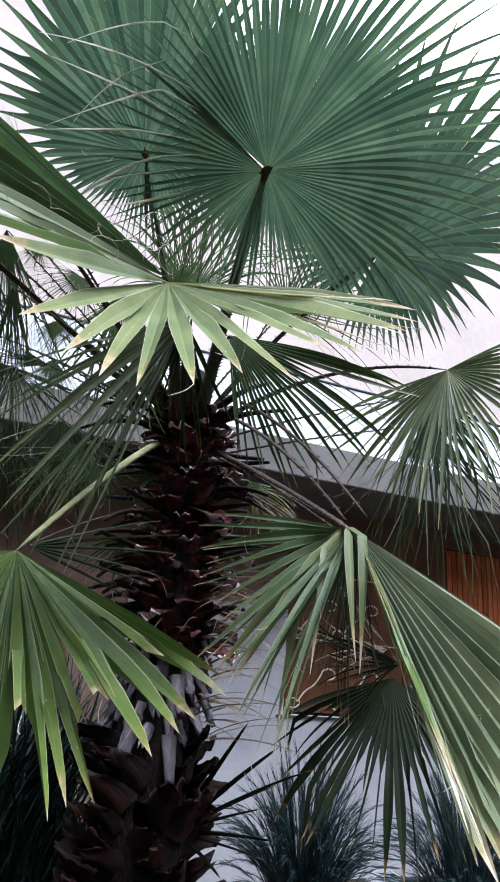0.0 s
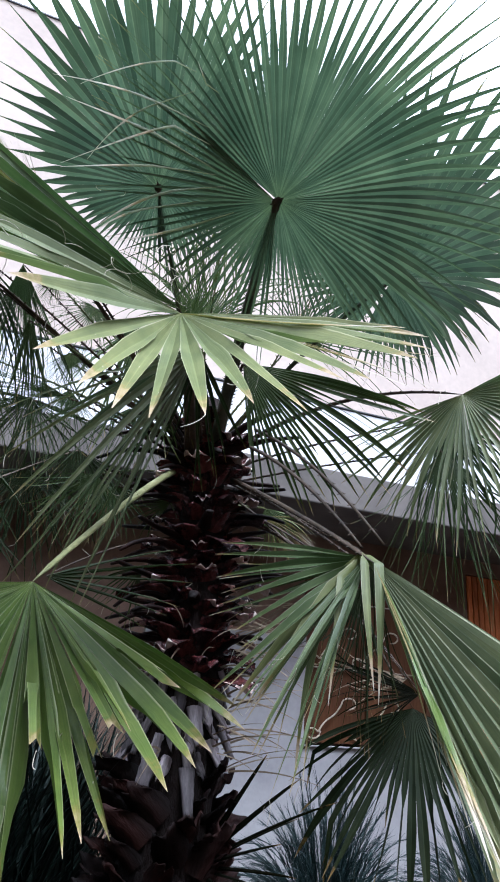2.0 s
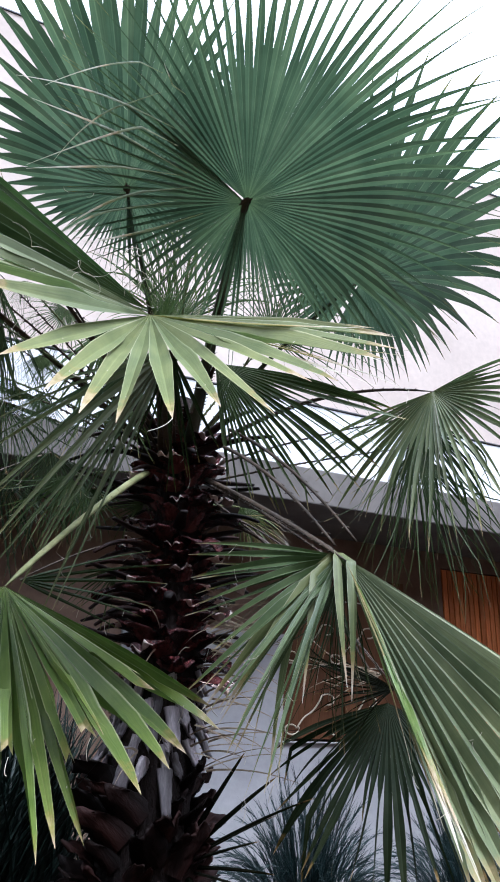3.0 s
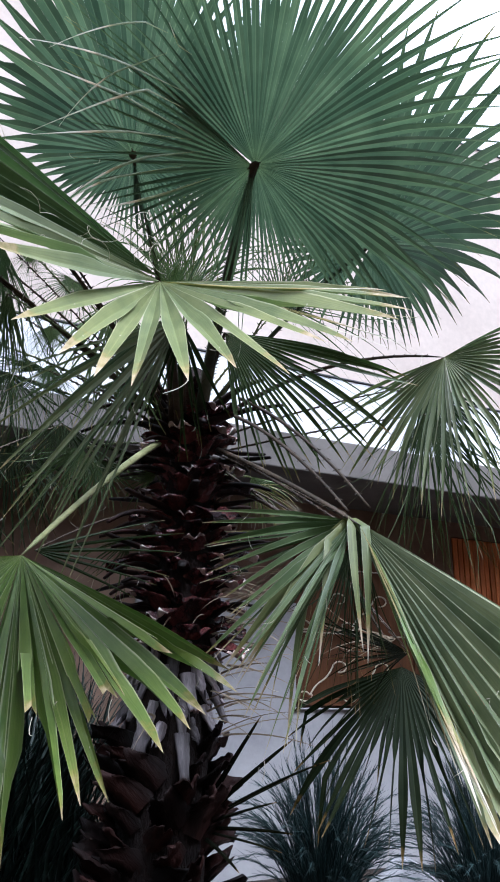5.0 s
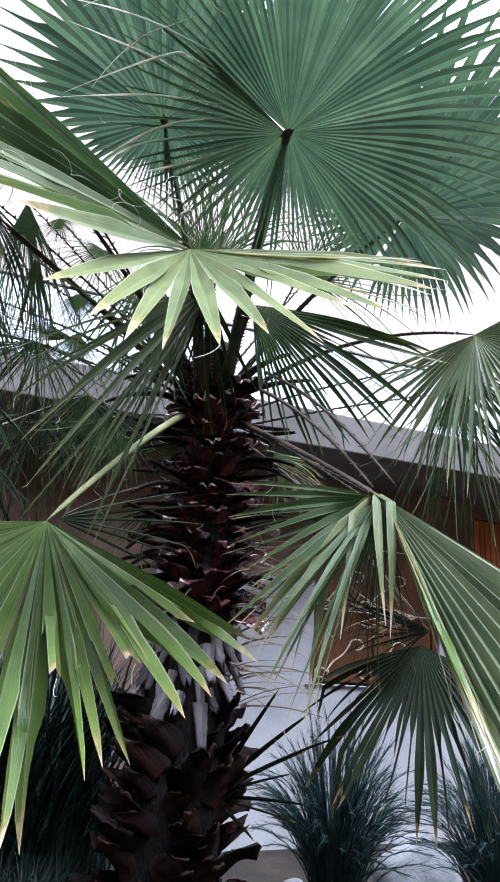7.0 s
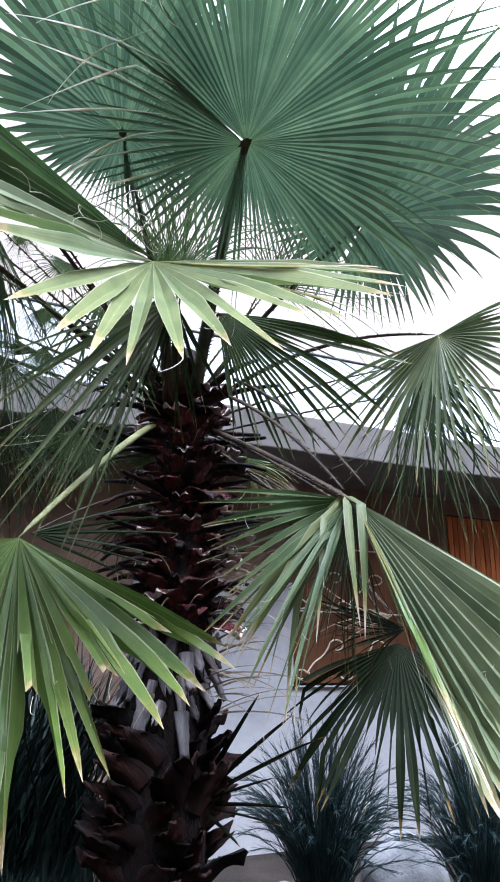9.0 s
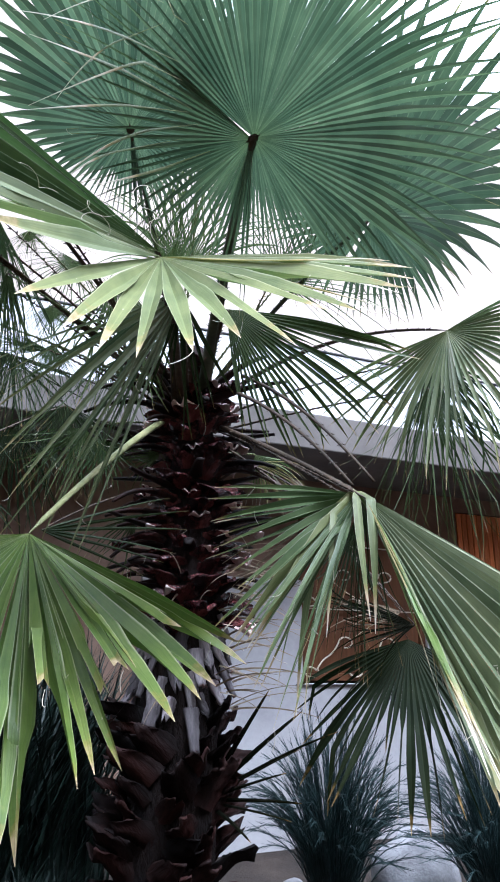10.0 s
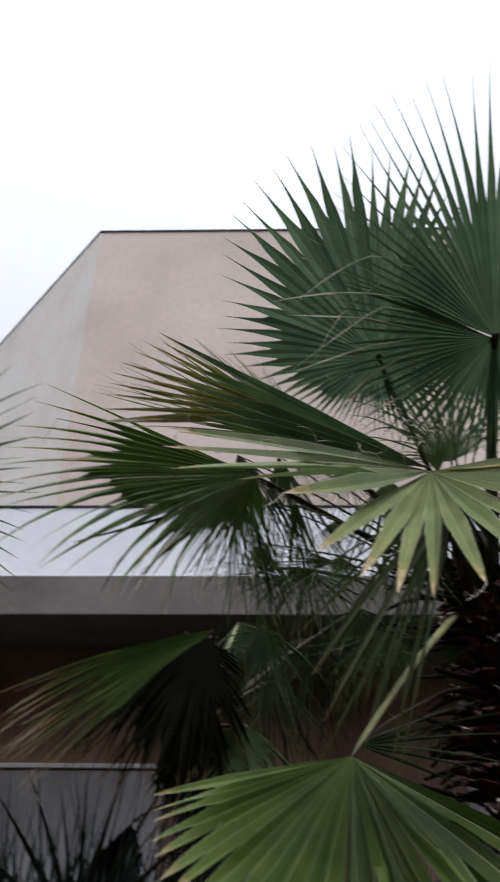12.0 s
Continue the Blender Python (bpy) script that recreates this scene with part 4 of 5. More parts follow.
frond((YX + 0.02, YY - 0.04, 2.1), (-0.31, 3.00, 2.45),
      [(-0.79, -0.36, -0.26), (-0.80, -0.40, -0.36), (-0.80, -0.43, -0.45), (-0.74, -0.43, -0.54), (-0.68, -0.42, -0.64), (-0.60, -0.38, -0.70)],
      n=30, owner=young, fuse=0.5, droop=0.25, taper=0.8, arch=0.03, shade_tone=0.25, dry=0.6, fold=1.2, mat=YELLOW_LEAF, seed=85)
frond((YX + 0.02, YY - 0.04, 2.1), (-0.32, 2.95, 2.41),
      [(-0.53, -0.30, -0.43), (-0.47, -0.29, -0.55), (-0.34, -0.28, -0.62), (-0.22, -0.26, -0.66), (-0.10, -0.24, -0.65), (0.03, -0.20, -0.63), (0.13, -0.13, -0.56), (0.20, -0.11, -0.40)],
      n=30, owner=young, fuse=0.35, droop=0.35, taper=0.8, arch=0.03, wmin=0.5, mess=0.4, mat=SHADED_OLD_LEAF, seed=92)
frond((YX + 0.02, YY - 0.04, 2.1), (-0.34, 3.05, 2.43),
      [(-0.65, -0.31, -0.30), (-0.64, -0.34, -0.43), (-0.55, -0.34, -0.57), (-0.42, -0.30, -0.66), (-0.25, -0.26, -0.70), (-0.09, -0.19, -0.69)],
      n=26, owner=young, fuse=0.4, droop=0.35, taper=0.8, arch=0.03, wmin=0.5, mess=0.4, mat=SHADED_OLD_LEAF, seed=92)
frond((SX, SY, 1.9), (-1.54, 2.11, 2.71),
      [(0.30, -0.17, 0.53), (0.51, -0.05, 0.50), (0.52, 0.06, 0.36), (0.55, 0.20, 0.13), (0.56, 0.29, -0.04), (0.50, 0.34, -0.21), (0.48, 0.49, -0.35)],
      n=18, owner=small, fuse=0.45, droop=0.1, seed=86)
frond((1.18, 3.76, 3.00), (0.78, 2.69, 2.98),
      [(-0.77, 0.13, -0.38), (-0.69, 0.13, -0.40), (-0.74, 0.19, -0.54), (-0.70, 0.24, -0.71), (-0.63, 0.28, -0.89), (-0.62, 0.32, -1.11), (-0.57, 0.31, -1.07), (-0.48, 0.30, -1.03), (-0.40, 0.31, -1.17), (-0.37, 0.31, -1.15), (-0.31, 0.30, -1.17), (-0.30, 0.25, -0.90), (-0.22, 0.15, -0.57)],
      n=13, exact=True, fuse=0.12, droop=0.12, taper=0.6, blue_tint=0.6, wmin=0.24, dry=0.1, mess=0.1, mat=PALE_LEAF, seed=84)
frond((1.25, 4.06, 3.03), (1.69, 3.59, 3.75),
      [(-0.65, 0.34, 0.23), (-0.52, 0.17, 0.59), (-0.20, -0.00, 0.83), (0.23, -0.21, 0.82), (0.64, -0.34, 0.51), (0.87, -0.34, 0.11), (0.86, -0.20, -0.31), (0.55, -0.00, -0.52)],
      n=40, fuse=0.12, droop=0.35, arch=0.03, shade_tone=0.45, mess=0.5, thick=0.009, seed=89)
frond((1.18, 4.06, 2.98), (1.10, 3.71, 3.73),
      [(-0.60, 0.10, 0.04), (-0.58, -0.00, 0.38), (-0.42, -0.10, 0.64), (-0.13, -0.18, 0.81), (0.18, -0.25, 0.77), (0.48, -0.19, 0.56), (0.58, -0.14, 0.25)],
      n=40, fuse=0.12, droop=0.5, arch=0.03, shade_tone=0.2, mess=0.5, wmin=0.4, taper=0.8, thick=0.009, seed=89)
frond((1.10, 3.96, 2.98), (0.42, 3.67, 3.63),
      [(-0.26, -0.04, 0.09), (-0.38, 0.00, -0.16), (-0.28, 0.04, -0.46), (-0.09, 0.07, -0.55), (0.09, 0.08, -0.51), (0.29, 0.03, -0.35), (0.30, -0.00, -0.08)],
      n=34, fuse=0.12, droop=0.4, arch=0.03, shade_tone=0.45, mess=0.5, thick=0.009, seed=89)
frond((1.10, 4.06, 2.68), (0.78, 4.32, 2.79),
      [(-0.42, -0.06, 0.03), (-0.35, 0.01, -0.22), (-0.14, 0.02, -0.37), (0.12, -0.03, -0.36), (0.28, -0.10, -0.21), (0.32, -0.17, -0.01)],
      n=24, fuse=0.4, droop=0.3, arch=0.03, shade_tone=0.8, seed=94)
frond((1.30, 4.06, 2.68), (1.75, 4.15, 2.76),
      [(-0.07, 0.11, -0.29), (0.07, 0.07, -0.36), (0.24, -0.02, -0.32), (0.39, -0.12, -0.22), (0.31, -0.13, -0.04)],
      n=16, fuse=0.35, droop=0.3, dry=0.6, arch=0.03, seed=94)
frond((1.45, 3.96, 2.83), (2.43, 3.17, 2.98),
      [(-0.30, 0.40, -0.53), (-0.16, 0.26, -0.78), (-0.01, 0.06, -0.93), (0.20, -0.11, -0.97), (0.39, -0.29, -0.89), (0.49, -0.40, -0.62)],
      n=48, thick=0.009, fuse=0.2, droop=0.3, arch=0.03, shade_tone=0.7, wmin=0.35, taper=0.8, mess=0.7, seed=94)
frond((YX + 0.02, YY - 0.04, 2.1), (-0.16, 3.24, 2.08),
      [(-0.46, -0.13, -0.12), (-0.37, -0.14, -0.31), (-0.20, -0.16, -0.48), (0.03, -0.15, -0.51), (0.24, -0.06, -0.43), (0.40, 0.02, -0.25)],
      n=24, owner=young, fuse=0.25, droop=0.5, arch=0.03, shade_tone=0.55, mess=0.5, wmin=0.4, taper=0.8, seed=92)
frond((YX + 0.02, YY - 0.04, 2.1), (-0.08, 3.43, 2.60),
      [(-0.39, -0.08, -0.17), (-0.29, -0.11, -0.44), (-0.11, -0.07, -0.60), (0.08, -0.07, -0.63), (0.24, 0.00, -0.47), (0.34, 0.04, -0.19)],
      n=24, owner=young, fuse=0.25, droop=0.5, arch=0.03, shade_tone=1, mess=0.5, wmin=0.4, taper=0.8, seed=92)
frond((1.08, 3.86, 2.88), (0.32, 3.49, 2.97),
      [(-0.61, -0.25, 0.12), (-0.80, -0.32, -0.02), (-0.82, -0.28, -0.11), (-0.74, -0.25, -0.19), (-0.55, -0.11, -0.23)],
      n=22, fuse=0.12, droop=0.1, arch=0.03, shade_tone=0.8, mess=0.5, thick=0.009, seed=88)
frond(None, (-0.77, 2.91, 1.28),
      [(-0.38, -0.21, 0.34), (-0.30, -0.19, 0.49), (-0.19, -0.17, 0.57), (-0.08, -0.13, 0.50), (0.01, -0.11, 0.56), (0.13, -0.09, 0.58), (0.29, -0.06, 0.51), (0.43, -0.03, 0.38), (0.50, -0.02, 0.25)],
      n=9, exact=True, owner=young, fuse=0.15, droop=0.1, taper=0.8, wmin=0.2, mat=SHADED_OLD_LEAF, seed=95)
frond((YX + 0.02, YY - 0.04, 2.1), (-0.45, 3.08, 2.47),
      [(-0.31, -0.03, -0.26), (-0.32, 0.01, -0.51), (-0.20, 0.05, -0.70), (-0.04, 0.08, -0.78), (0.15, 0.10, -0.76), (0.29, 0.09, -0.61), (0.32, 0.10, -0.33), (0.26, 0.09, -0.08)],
      n=30, owner=young, fuse=0.75, droop=0.1, mat=SHADED_OLD_LEAF, seed=102)
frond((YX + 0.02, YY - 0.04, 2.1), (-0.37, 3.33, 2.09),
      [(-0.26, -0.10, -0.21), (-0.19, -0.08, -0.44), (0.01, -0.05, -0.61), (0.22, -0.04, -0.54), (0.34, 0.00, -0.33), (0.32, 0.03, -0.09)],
      n=30, owner=young, fuse=0.7, droop=0.15, mat=SHADED_OLD_LEAF, seed=102)
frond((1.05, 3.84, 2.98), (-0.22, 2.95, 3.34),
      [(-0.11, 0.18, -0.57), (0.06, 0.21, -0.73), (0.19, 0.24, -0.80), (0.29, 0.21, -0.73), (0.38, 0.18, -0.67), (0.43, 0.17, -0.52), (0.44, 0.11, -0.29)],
      n=26, fuse=0.12, droop=0.3, taper=0.8, arch=0.05, shade_tone=1, wmin=0.45, mess=0.5, thick=0.009, seed=79)
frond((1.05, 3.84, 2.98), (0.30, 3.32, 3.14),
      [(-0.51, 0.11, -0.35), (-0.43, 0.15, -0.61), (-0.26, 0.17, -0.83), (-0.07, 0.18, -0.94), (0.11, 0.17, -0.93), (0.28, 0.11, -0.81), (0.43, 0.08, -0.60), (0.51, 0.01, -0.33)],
      n=46, fuse=0.12, droop=0.6, taper=0.7, arch=0.05, shade_tone=0.5, wmin=46.42, mess=0.6, thick=0.009, seed=89)
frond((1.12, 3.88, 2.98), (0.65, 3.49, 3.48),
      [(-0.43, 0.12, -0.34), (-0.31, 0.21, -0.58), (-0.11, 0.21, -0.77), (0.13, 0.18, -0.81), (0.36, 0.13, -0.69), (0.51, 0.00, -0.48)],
      n=26, fuse=0.12, droop=0.3, taper=0.7, arch=0.05, shade_tone=0.3, wmin=0.42, mess=0.5, thick=0.009, seed=89)
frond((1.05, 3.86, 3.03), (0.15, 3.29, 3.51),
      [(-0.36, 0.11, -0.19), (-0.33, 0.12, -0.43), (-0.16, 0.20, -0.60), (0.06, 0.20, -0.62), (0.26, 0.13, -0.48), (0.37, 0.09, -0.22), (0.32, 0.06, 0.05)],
      n=46, fuse=0.12, droop=0.6, taper=0.7, arch=0.05, shade_tone=0.3, wmin=46.42, mess=0.6, thick=0.009, seed=89)
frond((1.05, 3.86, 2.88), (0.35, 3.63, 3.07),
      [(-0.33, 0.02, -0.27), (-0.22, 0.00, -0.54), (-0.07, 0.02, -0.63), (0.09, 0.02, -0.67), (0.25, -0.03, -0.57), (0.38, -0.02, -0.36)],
      n=34, fuse=0.12, droop=0.25, arch=0.05, shade_tone=0.8, mess=0.5, thick=0.009, seed=89)
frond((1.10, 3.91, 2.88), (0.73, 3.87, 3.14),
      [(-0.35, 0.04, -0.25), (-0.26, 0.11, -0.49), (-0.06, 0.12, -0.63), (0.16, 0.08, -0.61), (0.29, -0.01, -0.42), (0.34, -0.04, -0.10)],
      n=30, fuse=0.12, droop=0.3, arch=0.05, shade_tone=0.8, mess=0.5, thick=0.009, seed=89)
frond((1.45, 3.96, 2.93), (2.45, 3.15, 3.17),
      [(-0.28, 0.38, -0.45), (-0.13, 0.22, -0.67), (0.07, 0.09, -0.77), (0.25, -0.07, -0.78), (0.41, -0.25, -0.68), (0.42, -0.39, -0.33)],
      n=30, thick=0.009, fuse=0.3, droop=0.3, arch=0.05, shade_tone=0.85, wmin=0.5, taper=0.8, mess=0.6, seed=94)
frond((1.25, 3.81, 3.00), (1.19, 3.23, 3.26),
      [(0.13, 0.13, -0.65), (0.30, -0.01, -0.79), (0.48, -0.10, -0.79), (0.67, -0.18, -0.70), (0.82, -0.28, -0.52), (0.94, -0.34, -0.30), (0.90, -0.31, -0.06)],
      n=24, fuse=0.34, droop=0.2, taper=0.6, arch=0.05, shade_tone=0.6, wmin=0.6, mess=0.2, seed=91)
frond((1.40, 3.81, 2.68), (2.04, 2.89, 1.62),
      [(-0.33, 0.24, 0.23), (-0.40, 0.29, 0.16), (-0.42, 0.31, 0.08), (-0.42, 0.25, 0.00), (-0.39, 0.19, -0.08), (-0.30, 0.14, -0.13), (-0.19, 0.07, -0.15)],
      n=18, fuse=0.12, droop=0.15, taper=0.7, thick=0.01, wmin=0.4, mess=0.7, mat=SHADED_OLD_LEAF, seed=97)
frond((1.40, 3.81, 2.68), (2.05, 3.01, 1.69),
      [(-0.36, 0.20, 0.14), (-0.40, 0.18, 0.05), (-0.38, 0.17, -0.03), (-0.30, 0.13, -0.11), (-0.19, 0.07, -0.16)],
      n=9, fuse=0.12, droop=0.2, taper=0.7, thick=0.01, wmin=0.2, mess=0.7, mat=STRAW, seed=97)
frond((1.40, 3.84, 2.63), (1.80, 3.04, 2.09),
      [(-0.22, 0.16, -0.27), (-0.18, 0.10, -0.41), (-0.09, 0.01, -0.54), (0.01, -0.05, -0.56), (0.14, -0.14, -0.46)],
      n=13, fuse=0.15, droop=0.4, thick=0.01, wmin=0.3, mess=0.7, dry=0.5, mat=SHADED_LEAF, seed=97)
frond((1.38, 3.78, 2.78), (1.35, 2.17, 2.01),
      [(-0.10, -0.71, -0.91), (-0.08, -0.64, -0.81), (-0.06, -0.54, -0.71), (-0.02, -0.42, -0.54)],
      n=7, fuse=0.12, droop=0.05, arch=0.02, taper=0.6, wmin=0.55, fold=0.6, mess=0.16, dry=0.8, mat=DRY_LEAF, seed=83)
frond((1.10, 3.76, 0.68), (1.28, 3.68, 0.80),
      [(0.14, -0.49, 0.53), (0.25, -0.59, 0.45), (0.35, -0.71, 0.39), (0.25, -0.66, 0.31), (0.15, -0.68, 0.21), (0.20, -0.73, 0.10), (0.14, -0.71, 0.03), (0.01, -0.61, -0.04)],
      n=8, exact=True, fuse=0.15, droop=0.06, taper=0.45, wmin=0.2, mat=SHADED_OLD_LEAF, seed=89)

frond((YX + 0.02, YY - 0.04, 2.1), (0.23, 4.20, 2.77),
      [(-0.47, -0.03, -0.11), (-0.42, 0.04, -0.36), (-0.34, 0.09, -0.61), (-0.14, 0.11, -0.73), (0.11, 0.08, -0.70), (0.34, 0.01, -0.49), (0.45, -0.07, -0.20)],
      n=41, owner=young, fuse=0.12, droop=0.4, arch=0.05, mess=0.5, wmin=0.5, taper=0.7, mat=SHADED_LEAF, thick=0.009, seed=301)
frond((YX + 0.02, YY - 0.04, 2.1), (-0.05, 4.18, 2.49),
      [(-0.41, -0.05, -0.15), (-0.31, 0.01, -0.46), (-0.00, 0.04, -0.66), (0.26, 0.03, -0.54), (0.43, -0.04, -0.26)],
      n=35, owner=young, fuse=0.12, droop=0.4, arch=0.05, mess=0.5, wmin=0.5, taper=0.7, mat=SHADED_LEAF, thick=0.009, seed=302)
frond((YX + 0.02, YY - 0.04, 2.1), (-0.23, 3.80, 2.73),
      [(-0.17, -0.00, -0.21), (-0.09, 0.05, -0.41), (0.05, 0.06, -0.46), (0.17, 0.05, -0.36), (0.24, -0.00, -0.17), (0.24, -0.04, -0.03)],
      n=16, owner=young, fuse=0.2, droop=0.5, arch=0.05, mess=0.5, wmin=0.3, taper=0.7, shade_tone=0.45, seed=303)
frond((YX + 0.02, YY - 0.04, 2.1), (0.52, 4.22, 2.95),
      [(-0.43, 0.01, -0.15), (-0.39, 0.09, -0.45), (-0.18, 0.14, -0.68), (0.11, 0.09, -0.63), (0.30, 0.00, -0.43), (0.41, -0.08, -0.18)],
      n=38, owner=young, fuse=0.12, droop=0.4, arch=0.05, mess=0.5, wmin=0.5, taper=0.7, mat=SHADED_LEAF, thick=0.009, seed=304)
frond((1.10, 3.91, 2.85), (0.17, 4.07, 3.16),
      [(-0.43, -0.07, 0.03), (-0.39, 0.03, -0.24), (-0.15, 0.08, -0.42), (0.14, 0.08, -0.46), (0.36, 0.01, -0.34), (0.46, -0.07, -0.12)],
      n=38, fuse=0.12, droop=0.4, arch=0.05, mess=0.5, wmin=0.5, taper=0.7, mat=SHADED_LEAF, thick=0.009, seed=305)
frond((1.05, 3.84, 2.98), (0.06, 2.89, 3.03),
      [(-0.07, 0.07, -0.25), (-0.02, 0.13, -0.40), (0.06, 0.18, -0.52), (0.11, 0.16, -0.47), (0.14, 0.11, -0.35), (0.15, 0.05, -0.21)],
      n=18, fuse=0.12, droop=0.3, arch=0.05, taper=0.8, mess=0.5, thick=0.009, shade_tone=0.45, wmin=0.35, seed=311)
frond((1.05, 3.84, 2.95), (-0.11, 3.16, 2.94),
      [(-0.15, -0.01, -0.25), (-0.05, 0.06, -0.42), (0.07, 0.10, -0.52), (0.18, 0.08, -0.46), (0.26, 0.02, -0.30)],
      n=22, fuse=0.12, droop=0.4, arch=0.05, taper=0.8, wmin=0.35, mess=0.5, thick=0.009, shade_tone=0.45, seed=312)
frond((1.10, 3.80, 2.40), (0.36, 3.43, 2.03),
      [(0.56, -0.18, 0.19), (0.66, -0.19, 0.13), (0.66, -0.17, 0.04), (0.62, -0.14, -0.06), (0.57, -0.12, -0.12), (0.48, -0.09, -0.19)],
      n=6, exact=True, fuse=0.12, droop=0.06, taper=0.6, wmin=0.2, thick=0.01, shade_tone=0.85, seed=321)
frond((1.12, 3.86, 2.45), (1.04, 3.90, 2.62),
      [(-0.33, 0.03, 0.05), (-0.30, 0.05, -0.06), (-0.24, 0.07, -0.15), (-0.16, 0.07, -0.24), (-0.08, 0.06, -0.28)],
      n=10, fuse=0.12, droop=0.3, taper=0.7, wmin=0.25, thick=0.01, mess=0.4, shade_tone=0.25, seed=322)
frond((1.12, 3.86, 2.25), (0.90, 3.82, 2.21),
      [(-0.39, 0.05, -0.03), (-0.34, 0.06, -0.16), (-0.24, 0.06, -0.26), (-0.12, 0.05, -0.34), (0.00, 0.03, -0.36)],
      n=14, fuse=0.12, droop=0.3, taper=0.7, wmin=0.25, thick=0.01, mess=0.5, shade_tone=0.5, dry=0.3, seed=323)
frond((1.10, 3.90, 2.80), (0.62, 4.05, 2.76),
      [(-0.44, 0.02, -0.04), (-0.39, 0.08, -0.24), (-0.26, 0.11, -0.38), (-0.07, 0.10, -0.43), (0.11, 0.06, -0.38), (0.24, -0.00, -0.24)],
      n=30, fuse=0.12, droop=0.4, taper=0.7, wmin=0.3, thick=0.009, mess=0.6, shade_tone=0.35, seed=324)
frond((1.36, 3.86, 2.45), (1.58, 3.73, 2.58),
      [(0.25, -0.16, 0.01), (0.31, -0.15, -0.10), (0.28, -0.10, -0.24), (0.19, -0.04, -0.31), (0.07, 0.02, -0.29)],
      n=14, fuse=0.12, droop=0.3, taper=0.7, wmin=0.25, thick=0.01, mess=0.5, dry=0.9, mat=DRY_LEAF, seed=325)
frond((1.10, 3.71, 2.88), (0.55, 2.17, 2.81),
      [(0.45, -0.72, -0.35), (0.60, -0.63, -0.29), (0.78, -0.45, -0.22), (0.80, -0.46, -0.25), (0.65, -0.56, -0.33), (0.55, -0.62, -0.40), (0.42, -0.69, -0.45)],
      n=7, exact=True, fuse=0.12, droop=0.05, taper=0.5, wmin=0.16, fold=0.4, mess=0.12, dry=1.5, mat=DRY_LEAF, seed=331)
frond((1.12, 3.84, 2.98), (0.86, 2.68, 3.91),
      [(-0.37, 0.32, -0.20), (-0.28, 0.45, -0.32), (-0.17, 0.55, -0.46), (-0.02, 0.58, -0.51), (0.11, 0.54, -0.51), (0.23, 0.47, -0.51), (0.30, 0.37, -0.44)],
      n=24, fuse=0.12, droop=0.1, arch=0.05, taper=0.7, wmin=0.3, mess=0.35, thick=0.006, seed=341)
frond((1.2, 3.86, 3.0), (0.84, 3.13, 3.33),
      [(-0.30, -0.18, 0.36), (-0.25, -0.24, 0.43), (-0.17, -0.29, 0.47), (-0.09, -0.32, 0.48), (0.01, -0.33, 0.45), (0.11, -0.31, 0.40), (0.19, -0.28, 0.31)],
      n=24, fuse=0.12, droop=0.05, arch=0.05, taper=0.7, wmin=0.3, mess=0.25, thick=0.006, seed=342)
frond((1.35, 3.86, 3.0), (1.51, 2.65, 3.79),
      [(-0.33, 0.46, -0.23), (-0.23, 0.50, -0.34), (-0.08, 0.49, -0.38), (0.04, 0.47, -0.39), (0.17, 0.41, -0.39), (0.26, 0.30, -0.37)],
      n=24, fuse=0.12, droop=0.2, arch=0.05, taper=0.7, wmin=0.25, mess=0.5, thick=0.006, shade_tone=0.45, seed=343)
frond((1.04, 3.86, 2.92), (-0.12, 2.75, 3.09),
      [(-0.80, -0.21, -0.39), (-0.75, -0.11, -0.47), (-0.70, -0.07, -0.49), (-0.57, 0.04, -0.48), (-0.51, 0.07, -0.47), (-0.39, 0.12, -0.45), (-0.30, 0.17, -0.43), (-0.22, 0.19, -0.39)],
      n=8, exact=True, fuse=0.15, droop=0.5, arch=0.03, taper=0.6, wmin=0.22, fold=0.6, mess=0.3, thick=0.008, mat=SHADED_LEAF, seed=351)
frond((1.08, 3.80, 2.90), (0.03, 2.25, 3.12),
      [(-0.49, -0.36, 0.11), (-0.55, -0.36, 0.09), (-0.60, -0.35, 0.07), (-0.65, -0.33, 0.03), (-0.68, -0.31, -0.01), (-0.70, -0.29, -0.05), (-0.71, -0.27, -0.08), (-0.73, -0.25, -0.12), (-0.74, -0.23, -0.15), (-0.70, -0.20, -0.18)],
      n=10, exact=True, fuse=0.4, droop=0.04, arch=0.05, taper=0.8, wmin=0.5, fold=0.8, mess=0.12, dry=1.2, thick=0.008, mat=DRY_LEAF, seed=352)
frond((1.15, 3.75, 2.95), (0.81, 2.78, 3.02),
      [(-0.07, 0.28, -0.42), (-0.02, 0.28, -0.44), (0.02, 0.24, -0.32), (0.13, 0.33, -0.58), (0.15, 0.32, -0.56), (0.19, 0.28, -0.49), (0.23, 0.27, -0.50), (0.26, 0.23, -0.42), (0.32, 0.19, -0.37)],
      n=9, exact=True, fuse=0.2, droop=0.05, arch=0.04, taper=0.6, wmin=0.3, fold=0.6, mess=0.15, thick=0.008, mat=SHADED_LEAF, seed=361)
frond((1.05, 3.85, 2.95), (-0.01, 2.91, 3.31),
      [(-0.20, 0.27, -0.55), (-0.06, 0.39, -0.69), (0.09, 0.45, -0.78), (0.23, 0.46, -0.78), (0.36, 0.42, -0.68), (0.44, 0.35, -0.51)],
      n=40, fuse=0.15, droop=0.25, arch=0.05, taper=0.8, wmin=0.4, fold=0.6, mess=0.45, thick=0.006, shade_tone=0.45, blue_tint=0.5, seed=371)
